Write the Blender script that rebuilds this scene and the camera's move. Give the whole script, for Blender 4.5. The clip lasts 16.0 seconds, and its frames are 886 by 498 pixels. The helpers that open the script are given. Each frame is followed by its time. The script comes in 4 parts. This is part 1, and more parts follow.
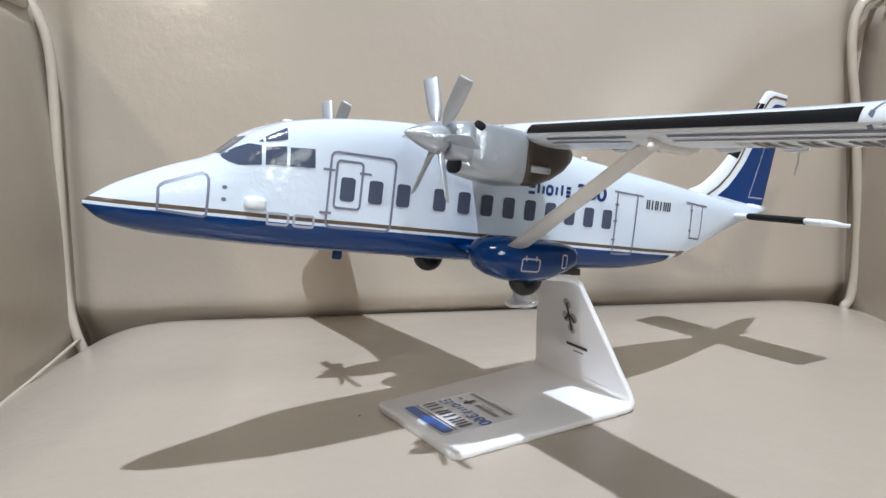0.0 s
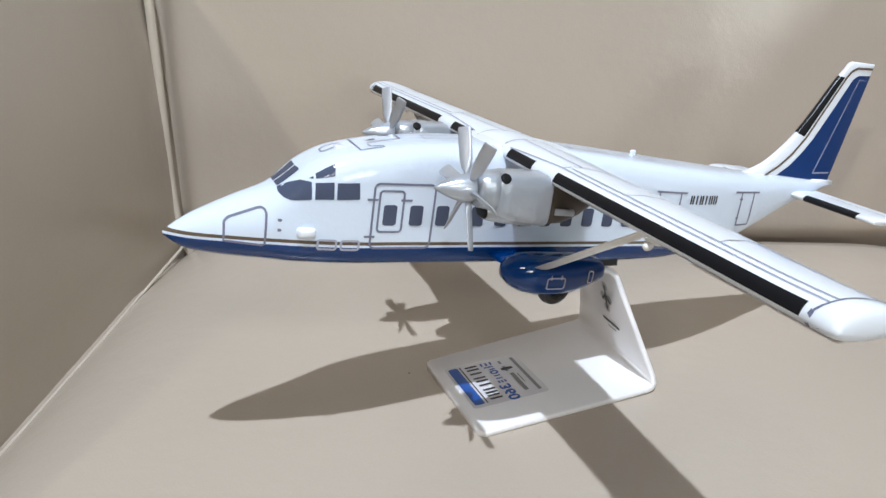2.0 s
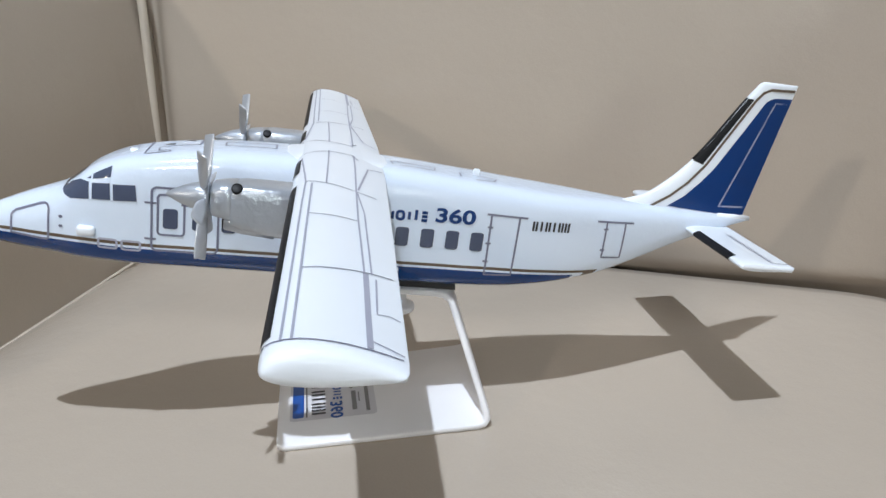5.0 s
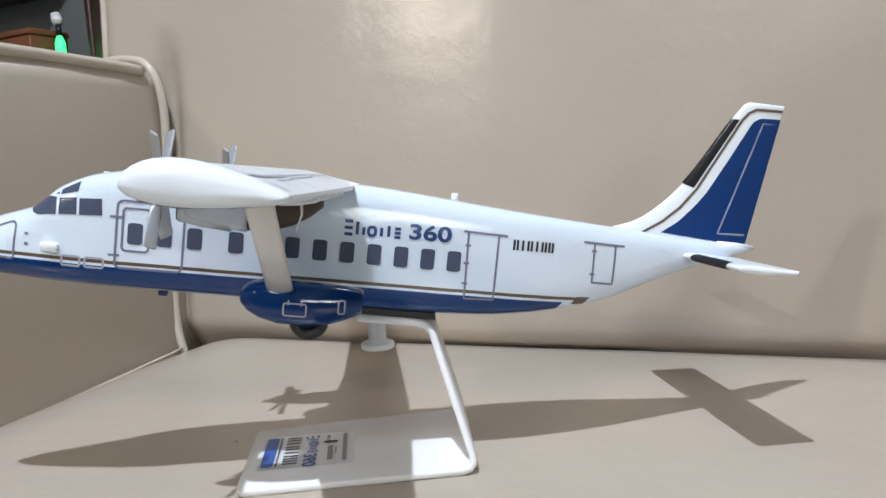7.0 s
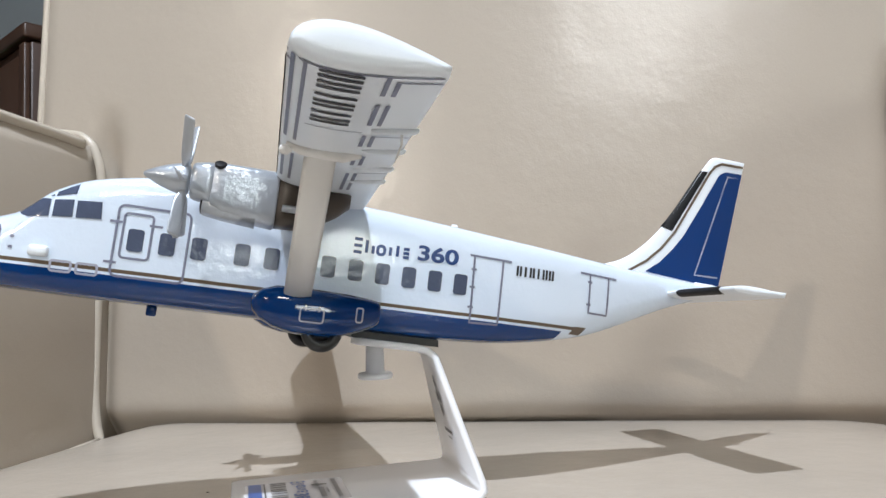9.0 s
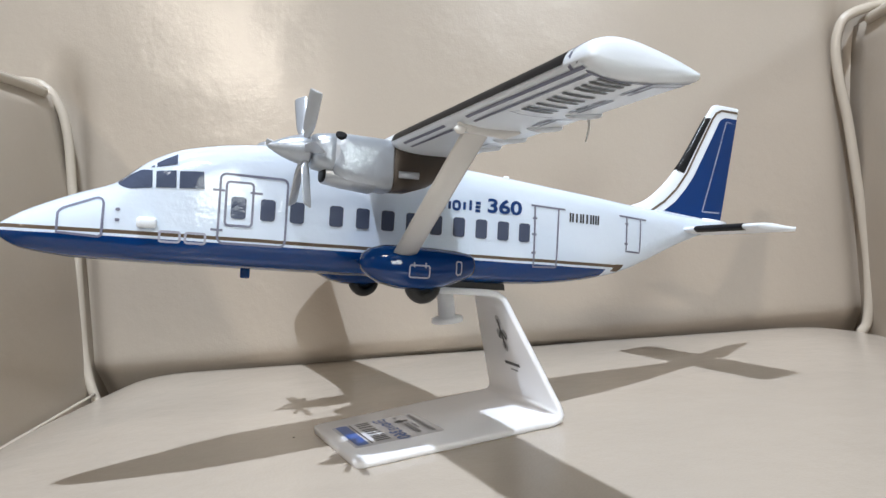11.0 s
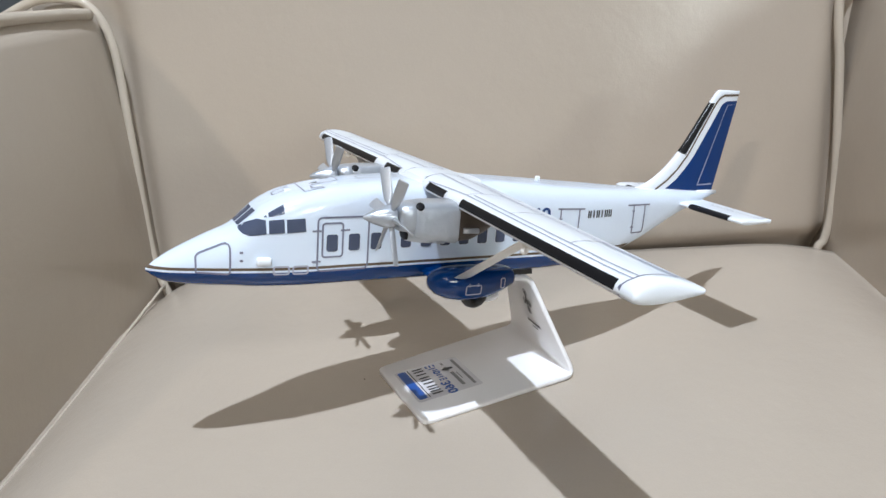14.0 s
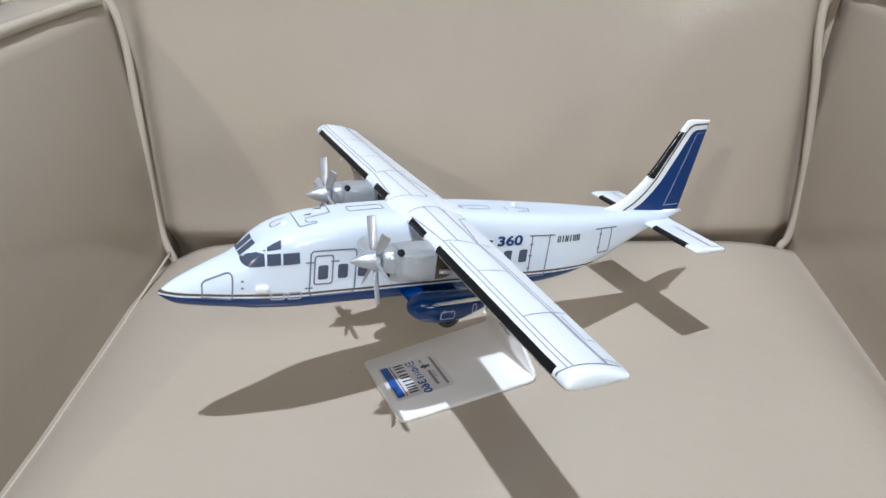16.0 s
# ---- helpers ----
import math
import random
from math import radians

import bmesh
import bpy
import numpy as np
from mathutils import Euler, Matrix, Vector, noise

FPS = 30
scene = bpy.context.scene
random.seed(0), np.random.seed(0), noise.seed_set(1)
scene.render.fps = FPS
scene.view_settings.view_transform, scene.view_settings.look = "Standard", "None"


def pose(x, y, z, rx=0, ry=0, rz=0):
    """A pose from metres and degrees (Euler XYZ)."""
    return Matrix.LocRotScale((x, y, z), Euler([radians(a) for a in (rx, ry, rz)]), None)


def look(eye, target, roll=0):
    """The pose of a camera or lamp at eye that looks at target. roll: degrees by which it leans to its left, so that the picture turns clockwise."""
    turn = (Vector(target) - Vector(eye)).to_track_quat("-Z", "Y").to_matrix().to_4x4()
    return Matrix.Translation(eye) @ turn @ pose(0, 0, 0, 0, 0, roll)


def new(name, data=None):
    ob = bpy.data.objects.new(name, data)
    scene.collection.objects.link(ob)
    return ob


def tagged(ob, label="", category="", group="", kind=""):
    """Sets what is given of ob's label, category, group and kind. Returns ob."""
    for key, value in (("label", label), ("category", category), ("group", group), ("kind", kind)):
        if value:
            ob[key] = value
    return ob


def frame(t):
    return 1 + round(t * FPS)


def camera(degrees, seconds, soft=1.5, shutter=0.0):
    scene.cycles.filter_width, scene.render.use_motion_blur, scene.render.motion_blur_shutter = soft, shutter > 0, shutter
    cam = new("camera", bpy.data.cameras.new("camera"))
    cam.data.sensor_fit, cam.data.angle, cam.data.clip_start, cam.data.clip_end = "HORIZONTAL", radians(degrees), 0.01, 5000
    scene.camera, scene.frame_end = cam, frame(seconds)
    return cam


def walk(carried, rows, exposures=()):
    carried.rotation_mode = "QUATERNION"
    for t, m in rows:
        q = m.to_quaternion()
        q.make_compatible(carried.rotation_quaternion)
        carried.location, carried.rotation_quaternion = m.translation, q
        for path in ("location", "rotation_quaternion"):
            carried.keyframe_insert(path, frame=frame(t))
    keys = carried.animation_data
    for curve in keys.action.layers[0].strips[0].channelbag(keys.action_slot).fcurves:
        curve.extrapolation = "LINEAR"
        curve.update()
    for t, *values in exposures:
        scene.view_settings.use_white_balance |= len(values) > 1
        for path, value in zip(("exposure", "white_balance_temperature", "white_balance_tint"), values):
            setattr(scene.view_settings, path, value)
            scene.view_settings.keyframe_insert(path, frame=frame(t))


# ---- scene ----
cam = camera(60.87, 16.0)
PATH = [
    (0, (0.01572, 0.01672, 0.12344), (-0.01616, 1.99190, -0.18905), -0.734),
    (0.5, (0.01910, 0.01195, 0.14841), (-0.09713, 1.95434, -0.31376), -1.136),
    (1, (0.02332, 0.01046, 0.16874), (-0.17186, 1.91623, -0.40568), -1.121),
    (1.5, (0.02880, 0.00830, 0.19128), (-0.22823, 1.86738, -0.49993), -0.674),
    (2, (0.04576, 0.01191, 0.20693), (-0.26316, 1.83062, -0.56564), -0.287),
    (2.5, (0.06669, 0.01456, 0.22073), (-0.30076, 1.81339, -0.57248), 0.290),
    (3, (0.10637, 0.02802, 0.22312), (-0.33676, 1.79628, -0.59961), 0.271),
    (3.5, (0.12944, 0.03695, 0.22550), (-0.40517, 1.78132, -0.59386), 0.190),
    (4, (0.16623, 0.04957, 0.22149), (-0.47083, 1.77108, -0.57258), -0.291),
    (4.2, (0.17731, 0.05467, 0.21692), (-0.49594, 1.76864, -0.56349), -0.478),
    (6.3, (0.21739, 0.07354, 0.15977), (-0.69622, 1.80168, -0.31872), -3.124),
    (6.5, (0.22758, 0.07514, 0.14673), (-0.73081, 1.79772, -0.24095), -3.275),
    (7, (0.22099, 0.07518, 0.12546), (-0.66958, 1.85342, -0.11302), -3.278),
    (7.5, (0.20789, 0.07236, 0.10566), (-0.62024, 1.89007, -0.01314), -2.911),
    (8, (0.20019, 0.06645, 0.09705), (-0.58413, 1.90623, 0.07869), -2.105),
    (8.5, (0.18771, 0.05562, 0.08512), (-0.49748, 1.93282, 0.16137), -1.656),
    (9, (0.17142, 0.05194, 0.07477), (-0.41520, 1.95858, 0.21834), -2.046),
    (9.5, (0.15014, 0.04636, 0.07020), (-0.35639, 1.97667, 0.20181), -2.585),
    (10, (0.12497, 0.04117, 0.07258), (-0.30471, 1.99196, 0.17150), -3.113),
    (10.2, (0.11623, 0.03658, 0.07466), (-0.28178, 1.99510, 0.15083), -3.422),
    (12.3, (0.07067, -0.03514, 0.14210), (-0.10724, 1.91679, -0.25575), -5.406),
    (12.5, (0.06584, -0.03846, 0.15068), (-0.11074, 1.90590, -0.28323), -5.393),
    (13, (0.06615, -0.04629, 0.16897), (-0.14561, 1.87659, -0.33863), -5.525),
    (13.5, (0.06934, -0.04747, 0.19242), (-0.16480, 1.84703, -0.40431), -4.958),
    (14, (0.07822, -0.04928, 0.22479), (-0.17765, 1.80902, -0.46892), -3.625),
    (14.5, (0.07862, -0.05231, 0.24719), (-0.19573, 1.76499, -0.54159), -2.370),
    (15, (0.08501, -0.05757, 0.27029), (-0.19634, 1.71882, -0.60452), -2.074),
    (15.5, (0.09015, -0.05911, 0.29739), (-0.18454, 1.70453, -0.60488), -1.678),
    (16, (0.09477, -0.06176, 0.30409), (-0.15890, 1.69550, -0.61662), -1.261),
]
walk(cam, [(t, look(eye, target, roll)) for t, eye, target, roll in PATH], exposures=[(0.0, 0.09), (2.5, -0.03), (4.0, -0.17), (6.5, -0.06), (7.5, 0.08), (8.5, 0.18), (10.0, 0.18), (12.5, 0.18), (13.5, 0.1), (16.0, -0.03)])

# ---- light ----
world = bpy.data.worlds.new("world")
scene.world = world
world.use_nodes = True
world.node_tree.nodes["Background"].inputs[0].default_value = (0.9, 0.95, 1.0, 1)
world.node_tree.nodes["Background"].inputs[1].default_value = 0.05


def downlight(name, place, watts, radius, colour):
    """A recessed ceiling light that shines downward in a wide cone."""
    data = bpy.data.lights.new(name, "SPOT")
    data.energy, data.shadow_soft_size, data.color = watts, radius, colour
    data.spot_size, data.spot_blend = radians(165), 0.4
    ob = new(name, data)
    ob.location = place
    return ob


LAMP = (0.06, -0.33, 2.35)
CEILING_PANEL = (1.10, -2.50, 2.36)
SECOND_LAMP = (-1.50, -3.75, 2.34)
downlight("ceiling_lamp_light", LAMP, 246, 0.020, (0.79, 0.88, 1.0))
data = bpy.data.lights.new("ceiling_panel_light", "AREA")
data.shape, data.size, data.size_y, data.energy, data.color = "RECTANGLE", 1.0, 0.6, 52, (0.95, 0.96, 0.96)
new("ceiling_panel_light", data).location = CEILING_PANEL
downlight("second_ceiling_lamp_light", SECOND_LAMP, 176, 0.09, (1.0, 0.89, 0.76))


# ---- materials ----
def material(name, colour, rough=0.5, metal=0.0, coat=0.0, grain=0.0, grain_scale=400.0, mottle=0.0, mottle_scale=12.0, bump=0.0, bump_scale=300.0, emit=0.0):
    mat = bpy.data.materials.new(name)
    mat.use_nodes = True
    nt = mat.node_tree
    bsdf = nt.nodes["Principled BSDF"]
    bsdf.inputs["Base Color"].default_value = (*colour, 1)
    bsdf.inputs["Roughness"].default_value = rough
    bsdf.inputs["Metallic"].default_value = metal
    bsdf.inputs["Coat Weight"].default_value = coat
    bsdf.inputs["Coat Roughness"].default_value = 0.08
    coord = nt.nodes.new("ShaderNodeTexCoord")
    if grain or mottle:
        value = None
        for amount, scale in ((grain, grain_scale), (mottle, mottle_scale)):
            if not amount:
                continue
            tex = nt.nodes.new("ShaderNodeTexNoise")
            tex.inputs["Scale"].default_value = scale
            tex.inputs["Detail"].default_value = 5
            nt.links.new(coord.outputs["Object"], tex.inputs["Vector"])
            ramp = nt.nodes.new("ShaderNodeMapRange")
            ramp.inputs["From Min"].default_value, ramp.inputs["From Max"].default_value = 0.2, 0.8
            ramp.inputs["To Min"].default_value, ramp.inputs["To Max"].default_value = 1 - amount, 1 + amount
            nt.links.new(tex.outputs["Fac"], ramp.inputs["Value"])
            if value is None:
                value = ramp.outputs["Result"]
            else:
                mul = nt.nodes.new("ShaderNodeMath")
                mul.operation = "MULTIPLY"
                nt.links.new(value, mul.inputs[0])
                nt.links.new(ramp.outputs["Result"], mul.inputs[1])
                value = mul.outputs[0]
        mix = nt.nodes.new("ShaderNodeVectorMath")
        mix.operation = "SCALE"
        mix.inputs[0].default_value = colour
        nt.links.new(value, mix.inputs["Scale"])
        nt.links.new(mix.outputs[0], bsdf.inputs["Base Color"])
    if bump:
        tex = nt.nodes.new("ShaderNodeTexNoise")
        tex.inputs["Scale"].default_value = bump_scale
        tex.inputs["Detail"].default_value = 3
        nt.links.new(coord.outputs["Object"], tex.inputs["Vector"])
        bp = nt.nodes.new("ShaderNodeBump")
        bp.inputs["Strength"].default_value = bump
        bp.inputs["Distance"].default_value = 0.002
        nt.links.new(tex.outputs["Fac"], bp.inputs["Height"])
        nt.links.new(bp.outputs[0], bsdf.inputs["Normal"])
    if emit:
        bsdf.inputs["Emission Color"].default_value = (*colour, 1)
        bsdf.inputs["Emission Strength"].default_value = emit
    return mat


def leather_material(name, colour):
    """Smooth upholstery leather: fine pebble grain, soft broad creases, slight patchiness."""
    mat = material(name, colour, rough=0.30, mottle=0.035, mottle_scale=7.0, grain=0.02, grain_scale=900.0)
    nt = mat.node_tree
    bsdf, coord = nt.nodes["Principled BSDF"], nt.nodes["Texture Coordinate"]
    pebble = nt.nodes.new("ShaderNodeTexVoronoi")
    pebble.inputs["Scale"].default_value = 900
    broad = nt.nodes.new("ShaderNodeTexNoise")
    broad.inputs["Scale"].default_value = 26
    broad.inputs["Detail"].default_value = 4
    nt.links.new(coord.outputs["Object"], pebble.inputs["Vector"])
    nt.links.new(coord.outputs["Object"], broad.inputs["Vector"])
    fine = nt.nodes.new("ShaderNodeBump")
    fine.inputs["Strength"].default_value, fine.inputs["Distance"].default_value = 0.055, 0.0008
    wrinkle = nt.nodes.new("ShaderNodeTexNoise")
    wrinkle.inputs["Scale"].default_value, wrinkle.inputs["Detail"].default_value = 170, 3
    nt.links.new(coord.outputs["Object"], wrinkle.inputs["Vector"])
    both = nt.nodes.new("ShaderNodeMath")
    both.operation, both.inputs[1].default_value = "MULTIPLY_ADD", 3.0
    nt.links.new(wrinkle.outputs["Fac"], both.inputs[0])
    nt.links.new(pebble.outputs["Distance"], both.inputs[2])
    nt.links.new(both.outputs[0], fine.inputs["Height"])
    soft = nt.nodes.new("ShaderNodeBump")
    soft.inputs["Strength"].default_value, soft.inputs["Distance"].default_value = 0.14, 0.006
    nt.links.new(broad.outputs["Fac"], soft.inputs["Height"])
    nt.links.new(fine.outputs[0], soft.inputs["Normal"])
    nt.links.new(soft.outputs[0], bsdf.inputs["Normal"])
    worn = nt.nodes.new("ShaderNodeTexNoise")
    worn.inputs["Scale"].default_value, worn.inputs["Detail"].default_value = 9, 2
    nt.links.new(coord.outputs["Object"], worn.inputs["Vector"])
    gloss = nt.nodes.new("ShaderNodeMapRange")
    gloss.inputs["From Min"].default_value, gloss.inputs["From Max"].default_value = 0.0, 1.0
    gloss.inputs["To Min"].default_value, gloss.inputs["To Max"].default_value = 0.205, 0.262
    nt.links.new(worn.outputs["Fac"], gloss.inputs["Value"])
    nt.links.new(gloss.outputs["Result"], bsdf.inputs["Roughness"])
    return mat


WHITE = (0.70, 0.795, 0.93)
BLUE = (0.0006, 0.036, 0.168)
BROWN = (0.125, 0.092, 0.066)
LEATHER = leather_material("beige_leather", (0.447, 0.388, 0.325))
WELT = leather_material("beige_leather_welt", (0.515, 0.455, 0.38))
GLOSS_WHITE = material("gloss_white_paint", (0.825, 0.88, 0.95), rough=0.30, coat=0.1, mottle=0.012, mottle_scale=60, bump=0.02, bump_scale=260)
GLOSS_BLUE = material("gloss_blue_paint", (0.0005, 0.029, 0.140), rough=0.09, coat=0.0, mottle=0.04, mottle_scale=80, bump=0.02, bump_scale=260)
DECAL_BLUE = material("blue_decal", BLUE, rough=0.28, mottle=0.03, mottle_scale=90)
DECAL_BROWN = material("brown_decal", BROWN, rough=0.35, mottle=0.08, mottle_scale=120)
DECAL_LINE = material("grey_line_decal", (0.17, 0.18, 0.26), rough=0.35, mottle=0.06, mottle_scale=200)
DECAL_PALE = material("pale_line_decal", (0.36, 0.38, 0.48), rough=0.35, mottle=0.05, mottle_scale=200)
DECAL_GLASS = material("slate_window_decal", (0.075, 0.092, 0.145), rough=0.12, coat=0.1, mottle=0.05, mottle_scale=160, bump=0.13, bump_scale=300)
DECAL_INK = material("black_ink_decal", (0.02, 0.021, 0.026), rough=0.35, mottle=0.1, mottle_scale=200)
DECAL_GREY = material("grey_ink_decal", (0.20, 0.20, 0.21), rough=0.4, mottle=0.08, mottle_scale=200)
BOOT = material("black_boot_paint", (0.007, 0.007, 0.009), rough=0.5, mottle=0.12, mottle_scale=120, bump=0.03, bump_scale=400)
RUBBER = material("black_rubber", (0.012, 0.012, 0.012), rough=0.45, mottle=0.15, mottle_scale=150, bump=0.05, bump_scale=500)
SILVER = material("silver_paint", (0.46, 0.50, 0.56), rough=0.31, metal=0.45, coat=0.2, mottle=0.06, mottle_scale=140, bump=0.20, bump_scale=300)
BLADE = material("silver_blade_paint", (0.50, 0.53, 0.58), rough=0.33, metal=0.4, coat=0.2, mottle=0.06, mottle_scale=220, bump=0.05, bump_scale=250)
for flat in (DECAL_GLASS, BOOT):
    flat.node_tree.nodes["Principled BSDF"].inputs["IOR"].default_value = 1.33
EXHAUST = material("brown_exhaust_paint", (0.055, 0.042, 0.033), rough=0.4, mottle=0.15, mottle_scale=120, bump=0.04, bump_scale=250)
STRUT_WHITE = material("satin_white_plastic", (0.82, 0.81, 0.79), rough=0.38, mottle=0.02, mottle_scale=80, bump=0.02, bump_scale=300)
STAND_WHITE = material("white_acrylic", (0.79, 0.79, 0.81), rough=0.33, coat=0.2, mottle=0.015, mottle_scale=40, bump=0.015, bump_scale=300)
LABEL = material("glossy_label_paper", (0.66, 0.66, 0.70), rough=0.25, mottle=0.02, mottle_scale=120)
WALL_GREY = material("grey_wall_paint", (0.15, 0.16, 0.16), rough=0.8, mottle=0.05, mottle_scale=3, bump=0.05, bump_scale=120)
WALL_LIGHT = material("taupe_wall_paint", (0.09, 0.08, 0.07), rough=0.8, mottle=0.04, mottle_scale=3, bump=0.05, bump_scale=120)
CEILING = material("grey_ceiling_paint", (0.20, 0.197, 0.19), rough=0.85, mottle=0.03, mottle_scale=2, bump=0.04, bump_scale=90)
FLOOR = material("brown_floor_tile", (0.055, 0.042, 0.033), rough=0.4, mottle=0.15, mottle_scale=5, bump=0.03, bump_scale=60)
WOOD = material("dark_brown_wood", (0.055, 0.026, 0.015), rough=0.4, mottle=0.3, mottle_scale=9, bump=0.05, bump_scale=80)
WOOD_RED = material("reddish_brown_wood", (0.20, 0.075, 0.035), rough=0.4, mottle=0.25, mottle_scale=9, bump=0.05, bump_scale=80)
LABEL_BLUE = material("blue_label_ink", (0.006, 0.075, 0.33), rough=0.28, mottle=0.03, mottle_scale=90)
EMBLEM = material("pale_grey_ink", (0.40, 0.40, 0.42), rough=0.4, mottle=0.06, mottle_scale=200)
FRAME_WHITE = material("white_window_paint", (0.62, 0.61, 0.59), rough=0.4, mottle=0.03, mottle_scale=20)
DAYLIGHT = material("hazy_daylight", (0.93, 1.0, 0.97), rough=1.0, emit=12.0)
LINT = material("dark_lint", (0.15, 0.12, 0.10), rough=0.9, mottle=0.2, mottle_scale=900)
GREEN_GLOW = material("green_glow", (0.05, 0.9, 0.25), rough=0.4, emit=1.6)


def livery_material():
    """White fuselage paint with a brown cheat line, a thin white line and a blue belly below it."""
    mat = material("fuselage_livery", WHITE, rough=0.09, coat=0.05, bump=0.11, bump_scale=260)
    nt = mat.node_tree
    bsdf, coord = nt.nodes["Principled BSDF"], nt.nodes["Texture Coordinate"]
    sep = nt.nodes.new("ShaderNodeSeparateXYZ")
    nt.links.new(coord.outputs["Object"], sep.inputs[0])
    wobble = nt.nodes.new("ShaderNodeTexNoise")
    wobble.inputs["Scale"].default_value = 60
    nt.links.new(coord.outputs["Object"], wobble.inputs["Vector"])
    shift = nt.nodes.new("ShaderNodeMath")
    shift.operation, shift.inputs[1].default_value, shift.inputs[2].default_value = "MULTIPLY_ADD", 0.0003, -0.00015
    nt.links.new(wobble.outputs["Fac"], shift.inputs[0])
    add = nt.nodes.new("ShaderNodeMath")
    nt.links.new(sep.outputs["Z"], add.inputs[0])
    nt.links.new(shift.outputs[0], add.inputs[1])
    tone = nt.nodes.new("ShaderNodeTexNoise")
    tone.inputs["Scale"].default_value = 60
    nt.links.new(coord.outputs["Object"], tone.inputs["Vector"])
    span = nt.nodes.new("ShaderNodeMapRange")
    span.inputs["From Min"].default_value, span.inputs["From Max"].default_value = -0.02, 0.02
    nt.links.new(add.outputs[0], span.inputs["Value"])

    def bands(stops):
        ramp = nt.nodes.new("ShaderNodeValToRGB")
        ramp.color_ramp.interpolation = "CONSTANT"
        while len(ramp.color_ramp.elements) < len(stops):
            ramp.color_ramp.elements.new(0.5)
        for element, (h, colour) in zip(ramp.color_ramp.elements, stops):
            element.position, element.color = (h + 0.02) / 0.04, (*colour, 1)
        nt.links.new(span.outputs["Result"], ramp.inputs["Fac"])
        return ramp.outputs["Color"]

    def behind(station, before, after):
        """One colour ahead of a slanted station, another behind it."""
        slant = nt.nodes.new("ShaderNodeMath")
        slant.operation, slant.inputs[1].default_value = "MULTIPLY_ADD", 0.6
        nt.links.new(sep.outputs["Z"], slant.inputs[0])
        nt.links.new(sep.outputs["X"], slant.inputs[2])
        test = nt.nodes.new("ShaderNodeMath")
        test.operation, test.inputs[1].default_value = "LESS_THAN", -station
        nt.links.new(slant.outputs[0], test.inputs[0])
        mix = nt.nodes.new("ShaderNodeMix")
        mix.data_type = "RGBA"
        nt.links.new(test.outputs[0], mix.inputs["Factor"])
        nt.links.new(before, mix.inputs[6])
        nt.links.new(after, mix.inputs[7])
        return mix.outputs[2]

    # the blue ends before the tail, then a white gap, then the stripe widens to a brown cap
    paint = bands(((-0.02, BLUE), (-0.0009, WHITE), (0.0002, BROWN), (0.0017, WHITE)))
    paint = behind(0.2620, paint, bands(((-0.02, WHITE), (0.0002, BROWN), (0.0017, WHITE))))
    paint = behind(0.2666, paint, bands(((-0.02, WHITE), (-0.0017, BROWN), (0.0020, WHITE))))
    paint = behind(0.2728, paint, bands(((-0.02, WHITE), (0.0190, WHITE))))
    nt.links.new(paint, bsdf.inputs["Base Color"])
    return mat


LIVERY = livery_material()


# ---- mesh helpers ----
def part(name, bm, mat, parent=None, label="", smooth=True):
    """Links a bmesh as one mesh object under a thing or a part."""
    bmesh.ops.recalc_face_normals(bm, faces=bm.faces)
    me = bpy.data.meshes.new(name)
    bm.to_mesh(me)
    bm.free()
    me.materials.append(mat)
    if smooth:
        me.shade_smooth()
    ob = new(name, me)
    ob.parent = parent
    if label:
        ob["label"] = label
    return ob


def thing(name, matrix, label, category, group=""):
    ob = new(name)
    ob.empty_display_size = 0.02
    ob.matrix_world = matrix
    return tagged(ob, label, category, group)


def curve(keys):
    """A smooth function through (x, value) keys, flat-tangented at turning points."""
    xs, ys = np.array(keys, float).T
    d = np.diff(ys) / np.diff(xs)
    m = np.zeros(len(xs))
    m[0], m[-1] = d[0], d[-1]
    for i in range(1, len(xs) - 1):
        m[i] = 0 if d[i - 1] * d[i] <= 0 else 2 * d[i - 1] * d[i] / (d[i - 1] + d[i])

    def at(x):
        x = min(max(x, xs[0]), xs[-1])
        i = min(int(np.searchsorted(xs, x, "right")) - 1, len(xs) - 2)
        h = xs[i + 1] - xs[i]
        t = (x - xs[i]) / h
        return float((2 * t**3 - 3 * t**2 + 1) * ys[i] + (t**3 - 2 * t**2 + t) * h * m[i] + (3 * t**2 - 2 * t**3) * ys[i + 1] + (t**3 - t**2) * h * m[i + 1])

    return at


def loft(rings, closed=True, caps=True, bm=None):
    """Joins rings of equal length by quads."""
    bm = bm or bmesh.new()
    rows = [[bm.verts.new(p) for p in ring] for ring in rings]
    n = len(rows[0])
    for a, b in zip(rows, rows[1:]):
        for i in range(n if closed else n - 1):
            j = (i + 1) % n
            bm.faces.new((a[i], a[j], b[j], b[i]))
    if caps:
        bm.faces.new(rows[0][::-1])
        bm.faces.new(rows[-1])
    return bm


def tube(points, radius, sides=10, bm=None):
    """A round tube along points; radius may be one number or one for each point."""
    pts = [Vector(p) for p in points]
    radii = radius if isinstance(radius, (list, tuple)) else [radius] * len(pts)
    rings, side = [], None
    for i, p in enumerate(pts):
        way = (pts[min(i + 1, len(pts) - 1)] - pts[max(i - 1, 0)]).normalized()
        if side is None:
            side = way.orthogonal().normalized()
        side = (side - way * side.dot(way)).normalized()
        other = way.cross(side)
        rings.append([p + radii[i] * (math.cos(a) * side + math.sin(a) * other) for a in (2 * math.pi * k / sides for k in range(sides))])
    return loft(rings, bm=bm)


